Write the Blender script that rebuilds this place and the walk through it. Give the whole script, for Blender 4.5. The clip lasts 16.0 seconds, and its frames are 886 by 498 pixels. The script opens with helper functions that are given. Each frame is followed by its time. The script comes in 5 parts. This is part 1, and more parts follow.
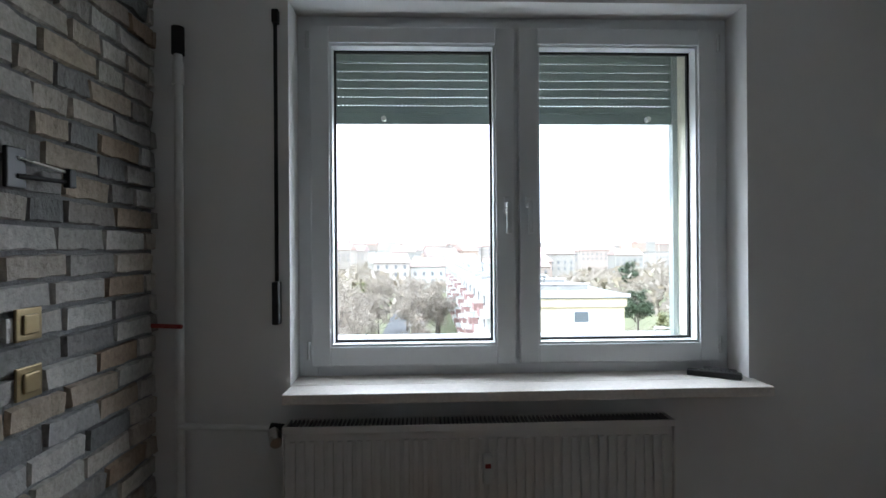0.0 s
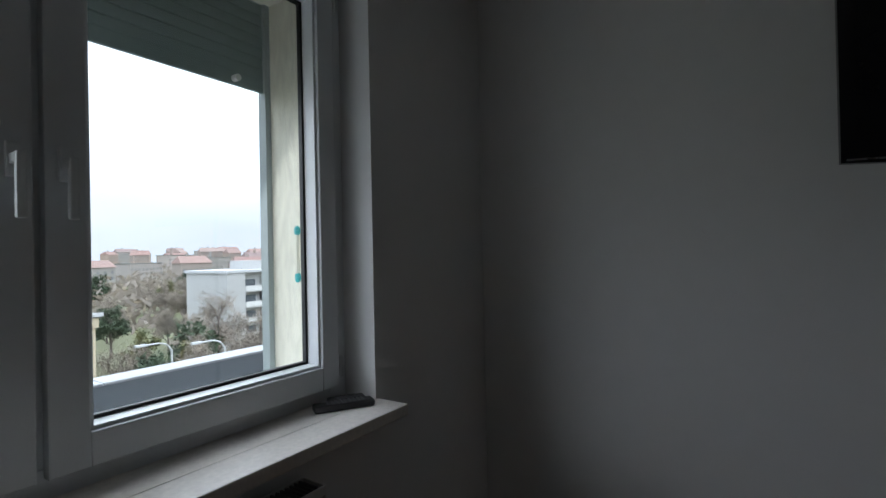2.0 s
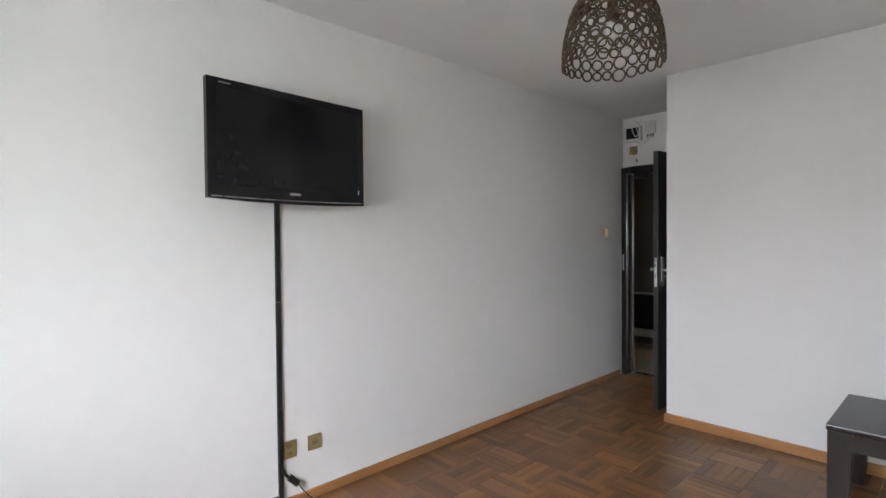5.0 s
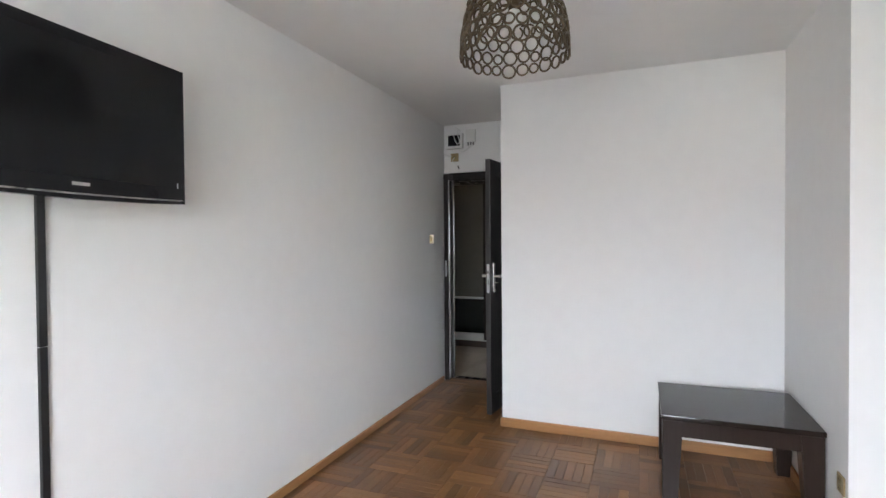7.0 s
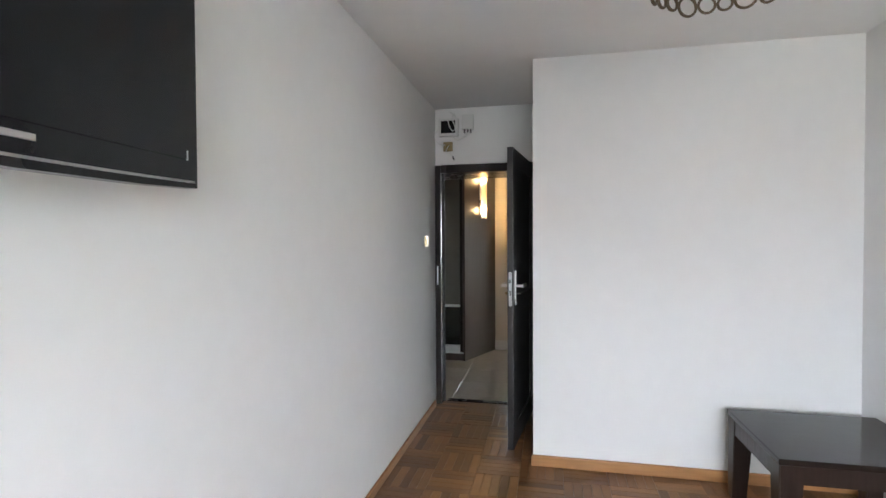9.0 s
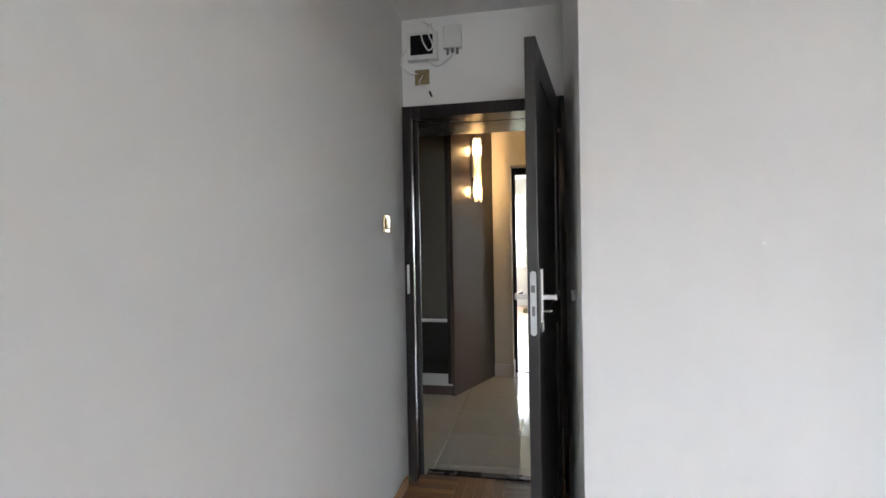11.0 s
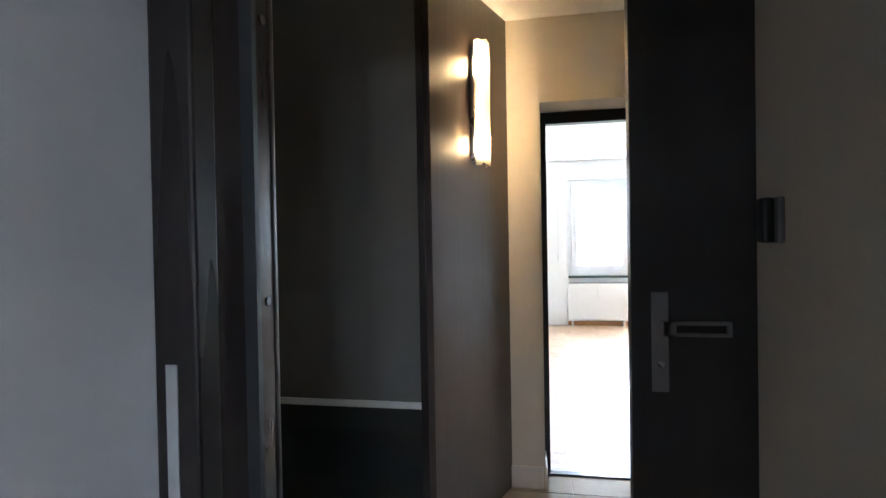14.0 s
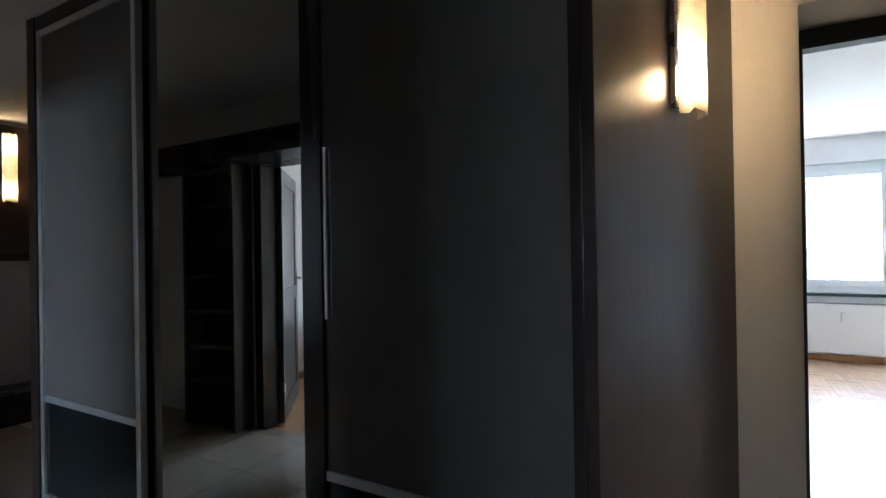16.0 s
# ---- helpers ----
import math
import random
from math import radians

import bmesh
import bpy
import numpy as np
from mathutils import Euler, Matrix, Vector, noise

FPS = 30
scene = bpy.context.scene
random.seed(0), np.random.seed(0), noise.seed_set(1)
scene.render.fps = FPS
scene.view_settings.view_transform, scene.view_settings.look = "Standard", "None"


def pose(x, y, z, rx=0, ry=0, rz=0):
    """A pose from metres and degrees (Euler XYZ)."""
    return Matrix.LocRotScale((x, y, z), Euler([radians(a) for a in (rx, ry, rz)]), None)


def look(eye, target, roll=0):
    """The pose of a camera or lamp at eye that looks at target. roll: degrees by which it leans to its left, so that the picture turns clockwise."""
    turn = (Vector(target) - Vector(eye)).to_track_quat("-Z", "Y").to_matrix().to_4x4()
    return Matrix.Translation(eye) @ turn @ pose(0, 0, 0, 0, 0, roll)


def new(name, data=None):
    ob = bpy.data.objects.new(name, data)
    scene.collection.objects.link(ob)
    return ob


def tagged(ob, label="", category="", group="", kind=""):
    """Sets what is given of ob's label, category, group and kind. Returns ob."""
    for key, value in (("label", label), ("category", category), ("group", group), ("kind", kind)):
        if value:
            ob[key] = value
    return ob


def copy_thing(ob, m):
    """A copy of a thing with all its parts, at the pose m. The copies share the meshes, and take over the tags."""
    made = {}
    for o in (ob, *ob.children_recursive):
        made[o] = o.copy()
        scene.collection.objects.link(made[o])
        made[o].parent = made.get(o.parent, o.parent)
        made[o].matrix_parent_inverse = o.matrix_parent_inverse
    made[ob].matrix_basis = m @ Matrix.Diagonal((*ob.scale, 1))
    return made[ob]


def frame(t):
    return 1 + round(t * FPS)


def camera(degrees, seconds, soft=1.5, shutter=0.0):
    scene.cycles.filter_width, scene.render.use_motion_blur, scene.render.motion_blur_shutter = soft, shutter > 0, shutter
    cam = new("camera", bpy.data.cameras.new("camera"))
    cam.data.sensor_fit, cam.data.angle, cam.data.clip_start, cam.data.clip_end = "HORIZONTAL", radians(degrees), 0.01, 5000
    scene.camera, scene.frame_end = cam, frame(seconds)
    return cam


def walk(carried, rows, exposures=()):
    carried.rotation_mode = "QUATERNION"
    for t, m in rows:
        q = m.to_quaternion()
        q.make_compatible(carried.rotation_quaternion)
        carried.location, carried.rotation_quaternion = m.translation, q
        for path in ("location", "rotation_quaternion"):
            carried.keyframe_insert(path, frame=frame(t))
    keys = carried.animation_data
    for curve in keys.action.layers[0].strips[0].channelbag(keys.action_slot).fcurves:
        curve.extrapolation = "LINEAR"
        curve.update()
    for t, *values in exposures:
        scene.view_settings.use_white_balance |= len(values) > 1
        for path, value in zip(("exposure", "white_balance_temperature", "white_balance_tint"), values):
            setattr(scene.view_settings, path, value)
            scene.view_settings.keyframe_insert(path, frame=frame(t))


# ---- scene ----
cam = camera(83.2, 16.0)
PATH = [
    (0, (-0.024, -1.806, 1.345), (0.051, 0.192, 1.346), -0.4),
    (0.5, (-0.101, -1.562, 1.346), (0.261, 0.405, 1.346), -0.4),
    (1, (-0.145, -1.366, 1.345), (0.649, 0.47, 1.348), -0.4),
    (1.5, (-0.111, -1.149, 1.338), (1.137, 0.414, 1.338), -0.6),
    (2, (-0.051, -1.014, 1.323), (1.633, 0.064, 1.338), -1.2),
    (2.5, (-0.064, -0.917, 1.342), (1.897, -0.529, 1.321), -1.0),
    (3, (-0.187, -0.868, 1.357), (1.811, -0.962, 1.324), -1.0),
    (3.5, (-0.321, -0.781, 1.36), (1.626, -1.235, 1.33), -0.7),
    (4, (-0.352, -0.627, 1.365), (1.501, -1.379, 1.326), -0.9),
    (4.5, (-0.372, -0.533, 1.377), (1.307, -1.618, 1.331), -0.7),
    (5, (-0.391, -0.499, 1.373), (1.06, -1.875, 1.332), -0.5),
    (7.5, (0.414, -0.636, 1.405), (1.031, -2.538, 1.369), -0.4),
    (8, (0.657, -0.703, 1.4), (1.165, -2.637, 1.363), -0.3),
    (8.5, (0.859, -0.829, 1.407), (1.3, -2.78, 1.369), -0.3),
    (9, (1.037, -1.045, 1.435), (1.458, -2.999, 1.394), -0.3),
    (11.5, (1.324, -3.028, 1.304), (1.708, -4.991, 1.28), -1.1),
    (12, (1.411, -3.432, 1.303), (1.792, -5.396, 1.281), -1.1),
    (12.5, (1.47, -3.798, 1.292), (1.84, -5.763, 1.274), -1.1),
    (13, (1.519, -4.151, 1.295), (1.868, -6.121, 1.278), -1.0),
    (13.5, (1.568, -4.49, 1.294), (1.924, -6.459, 1.273), -1.1),
    (14, (1.618, -4.781, 1.323), (1.965, -6.75, 1.298), -1.0),
    (14.5, (1.634, -5.040, 1.324), (1.993, -7.007, 1.3), -0.8),
    (15, (1.66, -5.279, 1.33), (2.111, -7.227, 1.309), -0.8),
    (15.5, (1.722, -5.473, 1.324), (2.384, -7.36, 1.305), -0.8),
    (16, (1.766, -5.64, 1.332), (2.747, -7.383, 1.338), -0.9),
]
walk(cam, [(t, look(e, a, r)) for t, e, a, r in PATH], [(0, 1.1, 6050, 10), (0.8, 0.65, 6050, 10), (1.5, -0.05, 6100, 10), (2.4, -0.25, 6150, 11), (3, 1.65, 6250, 12), (3.5, 2.4, 6250, 13), (5, 3.3, 6450, 14), (9, 3.75, 6300, 12), (11.5, 3.8, 6400, 12), (12.5, 4.0, 6250, 11), (13.4, 4.15, 5750, 10), (14.5, 3.85, 5400, 10), (15.3, 3.4, 5250, 9), (16, 3.25, 5150, 9)])

# ---- world and light ----
world = bpy.data.worlds.new("world")
scene.world = world
world.use_nodes = True
wn, wl = world.node_tree.nodes, world.node_tree.links
sky = wn.new("ShaderNodeTexSky")
sky.sky_type, sky.sun_disc = "NISHITA", False
sky.sun_elevation, sky.sun_rotation = radians(38), radians(150)
sky.air_density, sky.dust_density = 1.0, 3.0
cloud = wn.new("ShaderNodeTexNoise")
cloud.inputs["Scale"].default_value, cloud.inputs["Detail"].default_value = 3.0, 6.0
wmap, wco = wn.new("ShaderNodeMapping"), wn.new("ShaderNodeTexCoord")
wmap.inputs["Scale"].default_value = (1, 1, 4)
wl.new(wco.outputs["Generated"], wmap.inputs["Vector"])
wl.new(wmap.outputs["Vector"], cloud.inputs["Vector"])
ramp = wn.new("ShaderNodeValToRGB")
ramp.color_ramp.elements[0].position, ramp.color_ramp.elements[0].color = 0.3, (14.6, 16.2, 18.0, 1)
ramp.color_ramp.elements[1].position, ramp.color_ramp.elements[1].color = 0.7, (18.4, 19.8, 21.2, 1)
wl.new(cloud.outputs["Fac"], ramp.inputs["Fac"])
wmix = wn.new("ShaderNodeMix")
wmix.data_type = "RGBA"
wmix.inputs["Factor"].default_value = 0.92
wl.new(sky.outputs["Color"], wmix.inputs["A"])
wl.new(ramp.outputs["Color"], wmix.inputs["B"])
sep, grad, wmul = wn.new("ShaderNodeSeparateXYZ"), wn.new("ShaderNodeMapRange"), wn.new("ShaderNodeVectorMath")
wl.new(wco.outputs["Generated"], sep.inputs[0])
wl.new(sep.outputs["Z"], grad.inputs["Value"])
grad.inputs["From Min"].default_value, grad.inputs["From Max"].default_value = 0.05, 0.6
grad.inputs["To Min"].default_value, grad.inputs["To Max"].default_value = 0.6, 2.1      # overcast: brighter overhead
wmul.operation = "SCALE"
wl.new(wmix.outputs["Result"], wmul.inputs[0])
wl.new(grad.outputs["Result"], wmul.inputs["Scale"])
bg = wn["Background"]
bg.inputs["Strength"].default_value = 0.12
wl.new(wmul.outputs["Vector"], bg.inputs["Color"])
sun = new("sun", bpy.data.lights.new("sun", "SUN"))
sun.data.energy, sun.data.angle, sun.data.color = 0.4, radians(15), (1.0, 0.95, 0.88)
sun.matrix_world = look((0, 0, 60), (-0.45 * 40, 0.78 * 40, 60 - 0.62 * 50))

# area lamps added at the window openings to strengthen the sky's light indoors
for nm_, loc_, aim_, sx_, sy_, watt_ in (("window_fill", (0.354, 0.66, 1.46), (0.354, -0.84, 0.36), 1.62, 0.95, 6.0), ("balcony_fill", (0.2, -13.0, 1.4), (0.2, -10.0, 0.6), 1.4, 1.3, 7.0), ("second_room_fill", (3.9, 0.25, 1.57), (3.9, -2.0, 0.9), 1.8, 1.3, 14.0)):
    lamp_ = new(nm_, bpy.data.lights.new(nm_, "AREA"))
    lamp_.data.shape, lamp_.data.size, lamp_.data.size_y = "RECTANGLE", sx_, sy_
    lamp_.data.energy, lamp_.data.color = watt_, (0.94, 0.975, 1.0)
    lamp_.matrix_world = look(loc_, aim_)

# ---- materials ----
def mat(name, color, rough=0.5, metal=0.0, var=0.08, scale=8.0, bump=0.0, bscale=60.0, rnd=None, stretch=(1, 1, 1), spec=0.5):
    """A surface with broad and fine tone variation, fine relief, and tone by piece where rnd gives colours."""
    m = bpy.data.materials.new(name)
    m.use_nodes = True
    n, l = m.node_tree.nodes, m.node_tree.links
    b = n["Principled BSDF"]
    b.inputs["Roughness"].default_value, b.inputs["Metallic"].default_value = rough, metal
    b.inputs["Specular IOR Level"].default_value = spec
    co, mp = n.new("ShaderNodeTexCoord"), n.new("ShaderNodeMapping")
    mp.inputs["Scale"].default_value = stretch
    l.new(co.outputs["Object"], mp.inputs["Vector"])
    big, fine = n.new("ShaderNodeTexNoise"), n.new("ShaderNodeTexNoise")
    big.inputs["Scale"].default_value, big.inputs["Detail"].default_value = scale * 0.25, 4
    fine.inputs["Scale"].default_value, fine.inputs["Detail"].default_value = scale * 4, 5
    for t in (big, fine):
        l.new(mp.outputs["Vector"], t.inputs["Vector"])
    mixn = n.new("ShaderNodeMath")
    mixn.operation = "MULTIPLY_ADD"
    mixn.inputs[1].default_value = 0.5
    l.new(fine.outputs["Fac"], mixn.inputs[0])
    half = n.new("ShaderNodeMath")
    half.operation = "MULTIPLY"
    half.inputs[1].default_value = 0.5
    l.new(big.outputs["Fac"], half.inputs[0])
    l.new(half.outputs[0], mixn.inputs[2])
    rng = n.new("ShaderNodeMapRange")
    rng.inputs["From Min"].default_value, rng.inputs["From Max"].default_value = 0.3, 0.7
    rng.inputs["To Min"].default_value, rng.inputs["To Max"].default_value = 1 - var, 1 + var
    l.new(mixn.outputs[0], rng.inputs["Value"])
    mul = n.new("ShaderNodeVectorMath")
    mul.operation = "SCALE"
    if rnd:
        info, rp = n.new("ShaderNodeObjectInfo"), n.new("ShaderNodeValToRGB")
        geo, addr, fr = n.new("ShaderNodeNewGeometry"), n.new("ShaderNodeMath"), n.new("ShaderNodeMath")
        addr.operation, fr.operation = "ADD", "FRACT"
        l.new(info.outputs["Random"], addr.inputs[0])
        l.new(geo.outputs["Random Per Island"], addr.inputs[1])
        l.new(addr.outputs[0], fr.inputs[0])
        els = rp.color_ramp.elements
        while len(els) < len(rnd):
            els.new(0.5)
        for i, c in enumerate(rnd):
            els[i].position, els[i].color = i / (len(rnd) - 1), (*c, 1)
        l.new(fr.outputs[0], rp.inputs["Fac"])
        l.new(rp.outputs["Color"], mul.inputs[0])
    else:
        mul.inputs[0].default_value = color
    l.new(rng.outputs["Result"], mul.inputs["Scale"])
    l.new(mul.outputs["Vector"], b.inputs["Base Color"])
    rr = n.new("ShaderNodeMapRange")
    rr.inputs["To Min"].default_value, rr.inputs["To Max"].default_value = max(0.02, rough * 0.85), min(1, rough * 1.15)
    l.new(big.outputs["Fac"], rr.inputs["Value"])
    l.new(rr.outputs["Result"], b.inputs["Roughness"])
    if bump:
        bn, bp = n.new("ShaderNodeTexNoise"), n.new("ShaderNodeBump")
        bn.inputs["Scale"].default_value, bn.inputs["Detail"].default_value = bscale, 4
        bp.inputs["Strength"].default_value, bp.inputs["Distance"].default_value = bump, 0.01
        l.new(mp.outputs["Vector"], bn.inputs["Vector"])
        l.new(bn.outputs["Fac"], bp.inputs["Height"])
        l.new(bp.outputs["Normal"], b.inputs["Normal"])
    return m


def glass(name, rough=0.0):
    m = bpy.data.materials.new(name)
    m.use_nodes = True
    n, l = m.node_tree.nodes, m.node_tree.links
    for x in list(n):
        n.remove(x)
    out, mx, tr, gl = (n.new("ShaderNode" + k) for k in ("OutputMaterial", "MixShader", "BsdfTransparent", "BsdfGlossy"))
    tr.inputs["Color"].default_value = (0.985, 0.99, 0.99, 1)
    gl.inputs["Roughness"].default_value = rough
    mx.inputs[0].default_value = 0.035
    l.new(tr.outputs[0], mx.inputs[1]), l.new(gl.outputs[0], mx.inputs[2])
    l.new(mx.outputs[0], out.inputs[0])
    return m


def glow(name, color, strength):
    m = bpy.data.materials.new(name)
    m.use_nodes = True
    b = m.node_tree.nodes["Principled BSDF"]
    b.inputs["Base Color"].default_value = (0.9, 0.85, 0.75, 1)
    b.inputs["Emission Color"].default_value, b.inputs["Emission Strength"].default_value = (*color, 1), strength
    return m


M_WALL = mat("white_wall_paint", (0.78, 0.775, 0.765), 0.85, var=0.02, scale=3, bump=0.04, bscale=90)
M_CEIL = mat("ceiling_paint", (0.8, 0.795, 0.785), 0.9, var=0.02, scale=2, bump=0.1, bscale=80)
M_HALLWALL = mat("beige_hall_paint", (0.55, 0.5, 0.42), 0.8, var=0.03, scale=3, bump=0.04, bscale=90)
M_MORTAR = mat("grey_mortar", (0.2, 0.2, 0.2), 0.95, var=0.2, scale=20, bump=0.6, bscale=120)
M_BRICK = mat("whitewashed_brick", None, 0.9, var=0.3, scale=14, bump=0.9, bscale=45, rnd=[(0.402, 0.388, 0.358), (0.453, 0.439, 0.416), (0.383, 0.314, 0.239), (0.219, 0.212, 0.205), (0.439, 0.416, 0.38), (0.291, 0.214, 0.146), (0.409, 0.38, 0.336), (0.175, 0.175, 0.175), (0.424, 0.409, 0.388)])
M_PVC = mat("white_pvc", (0.72, 0.74, 0.75), 0.35, var=0.03, scale=4)
M_GASKET = mat("black_rubber", (0.012, 0.012, 0.012), 0.6, var=0.1)
M_SHUT = mat("grey_shutter_slat", (0.2, 0.25, 0.24), 0.5, var=0.08, scale=20)
M_SILL = mat("beige_marble_sill", (0.72, 0.67, 0.62), 0.3, var=0.14, scale=18)
M_RAD = mat("radiator_enamel", (0.72, 0.71, 0.69), 0.4, var=0.03)
M_GRILLE = mat("grille_dark_steel", (0.2, 0.2, 0.2), 0.5, metal=0.4)
M_CHROME = mat("brushed_steel", (0.62, 0.61, 0.59), 0.28, metal=1.0, var=0.05, scale=30)
M_ALU = mat("matt_aluminium", (0.6, 0.62, 0.62), 0.38, metal=0.85, var=0.05, scale=30)
# darker copy of the aluminium: the hall handle's backlit shade is in its colour
M_SATIN = mat("backlit_satin_steel", (0.3, 0.3, 0.29), 0.42, metal=0.8, var=0.05, scale=30)
M_BRASS = mat("gold_switch_plastic", (0.36, 0.28, 0.15), 0.3, metal=0.6, var=0.08, scale=20)
M_BRASSD = mat("dark_gold_insert", (0.3, 0.23, 0.1), 0.4, metal=0.4)
M_BLACK = mat("black_plastic", (0.012, 0.012, 0.013), 0.35, var=0.1)
M_SCREEN = mat("black_glass_screen", (0.008, 0.008, 0.009), 0.12, var=0.05, spec=0.3)
M_GLOSSB = mat("glossy_black_bezel", (0.01, 0.01, 0.011), 0.18, var=0.05, spec=0.3)
M_WENGE = mat("dark_wenge_veneer", (0.024, 0.015, 0.012), 0.3, var=0.3, scale=14, bump=0.12, bscale=40, stretch=(1, 1, 0.08), spec=0.3)
M_WENGEH = mat("dark_wenge_table_top", (0.02, 0.014, 0.012), 0.13, var=0.25, scale=14, bump=0.02, bscale=40, stretch=(0.08, 1, 1), spec=0.32)
M_WARD = mat("wenge_wardrobe_panel", (0.06, 0.042, 0.036), 0.34, var=0.25, scale=10, bump=0.035, bscale=50, stretch=(1, 1, 0.06))
M_DOOR = mat("anthracite_door_laminate", (0.036, 0.034, 0.034), 0.36, var=0.16, scale=10, bump=0.03, bscale=50, stretch=(1, 1, 0.06), spec=0.5)
M_FRAME = mat("dark_frame_laminate", (0.021, 0.017, 0.016), 0.27, var=0.2, scale=10, bump=0.03, bscale=50, stretch=(1, 1, 0.06), spec=0.4)
M_JAMB = mat("glossy_brown_jamb_laminate", (0.045, 0.033, 0.03), 0.24, var=0.2, scale=10, stretch=(1, 1, 0.06))
M_GLASSG = mat("smoked_grey_lacquered_glass", (0.1, 0.098, 0.088), 0.14, var=0.06, scale=3)
M_GLASSB = mat("black_lacquered_glass", (0.008, 0.011, 0.011), 0.12, var=0.05)
M_PARQ = mat("oak_parquet_slat", None, 0.33, var=0.28, scale=22, bump=0.12, bscale=70, rnd=[(0.135, 0.060, 0.024), (0.205, 0.094, 0.036), (0.150, 0.068, 0.027), (0.275, 0.135, 0.052), (0.175, 0.080, 0.031), (0.110, 0.050, 0.021), (0.225, 0.103, 0.040)], spec=0.38)
# living room slats: tones raised to brighten that room
M_PARQL = mat("light_oak_parquet_slat", None, 0.3, var=0.2, scale=22, bump=0.1, bscale=70, rnd=[(0.36, 0.22, 0.13), (0.42, 0.27, 0.16), (0.32, 0.2, 0.12), (0.45, 0.3, 0.19)])
M_SUB = mat("dark_floor_joint", (0.03, 0.018, 0.01), 0.8, var=0.2)
M_SKIRT = mat("oak_skirting", (0.37, 0.18, 0.068), 0.42, var=0.2, scale=16, stretch=(0.1, 0.1, 1), bump=0.06)
M_TILE = mat("beige_porcelain_tile", None, 0.1, var=0.08, scale=5, rnd=[(0.36, 0.33, 0.285), (0.385, 0.35, 0.305), (0.37, 0.34, 0.295)])
M_GROUT = mat("pale_grout", (0.5, 0.46, 0.4), 0.85, var=0.1)
M_GROUTD = mat("white_tile_skirting", (0.6, 0.58, 0.54), 0.3, var=0.05)
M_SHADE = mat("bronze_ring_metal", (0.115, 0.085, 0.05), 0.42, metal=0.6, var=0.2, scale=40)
M_RED = mat("red_strap", (0.3, 0.04, 0.03), 0.7)
M_WHITEP = mat("white_plastic", (0.7, 0.7, 0.68), 0.4, var=0.03)
M_TRANS = glass("clear_glass")
M_MIRROR = bpy.data.materials.new("bronze_mirror")
M_MIRROR.use_nodes = True
_b = M_MIRROR.node_tree.nodes["Principled BSDF"]
_b.inputs["Base Color"].default_value = (0.5, 0.49, 0.44, 1)
_b.inputs["Metallic"].default_value, _b.inputs["Roughness"].default_value = 1.0, 0.015
M_LAMPB = glow("lit_bulb_glass", (1.0, 0.62, 0.27), 7.0)


# ---- mesh tools ----
def box(bm, a, b, bevel=0.0, taper=None):
    """An upright box between two corners, with bevelled edges."""
    lo = [min(p, q) for p, q in zip(a, b)]
    hi = [max(p, q) for p, q in zip(a, b)]
    vs = [bm.verts.new((x, y, z)) for z in (lo[2], hi[2]) for y in (lo[1], hi[1]) for x in (lo[0], hi[0])]
    fs = [bm.faces.new([vs[i] for i in f]) for f in ((0, 2, 3, 1), (4, 5, 7, 6), (0, 1, 5, 4), (2, 6, 7, 3), (0, 4, 6, 2), (1, 3, 7, 5))]
    if bevel:
        es = list({e for f in fs for e in f.edges})
        bmesh.ops.bevel(bm, geom=es, offset=bevel, segments=2, profile=0.6, affect="EDGES")
    return vs


def rod(bm, a, b, r, r2=None, seg=12):
    """A round bar from a to b."""
    a, b = Vector(a), Vector(b)
    d = b - a
    m = Matrix.Translation((a + b) / 2) @ d.to_track_quat("Z", "Y").to_matrix().to_4x4()
    bmesh.ops.create_cone(bm, cap_ends=True, segments=seg, radius1=r, radius2=r if r2 is None else r2, depth=d.length, matrix=m)


def ball(bm, c, r, sx=1, sy=1, sz=1, seg=16):
    bmesh.ops.create_uvsphere(bm, u_segments=seg, v_segments=seg // 2 + 2, radius=r, matrix=Matrix.Translation(c) @ Matrix.Diagonal((sx, sy, sz, 1)))


def prism(bm, pts, z0, z1):
    """An upright prism over a plan polygon, counter-clockwise."""
    lo, hi = [bm.verts.new((x, y, z0)) for x, y in pts], [bm.verts.new((x, y, z1)) for x, y in pts]
    bm.faces.new(lo[::-1]), bm.faces.new(hi)
    for i in range(len(pts)):
        j = (i + 1) % len(pts)
        bm.faces.new((lo[i], lo[j], hi[j], hi[i]))


def mesh_of(name, bm, material, smooth=False):
    me = bpy.data.meshes.new(name)
    bmesh.ops.recalc_face_normals(bm, faces=bm.faces)
    bm.to_mesh(me)
    bm.free()
    me.materials.append(material)
    if smooth:
        for p in me.polygons:
            p.use_smooth = True
    return me


def part(name, bm, material, parent, label="", smooth=False):
    ob = new(name, mesh_of(name, bm, material, smooth))
    ob.parent = parent
    if label:
        ob["label"] = label
    return ob


def slab(name, a, b, material, parent, label="", bevel=0.0):
    bm = bmesh.new()
    box(bm, a, b, bevel)
    return part(name, bm, material, parent, label)


def bar(name, a, b, r, material, parent, label="", r2=None, seg=14):
    bm = bmesh.new()
    rod(bm, a, b, r, r2, seg)
    return part(name, bm, material, parent, label, smooth=False)


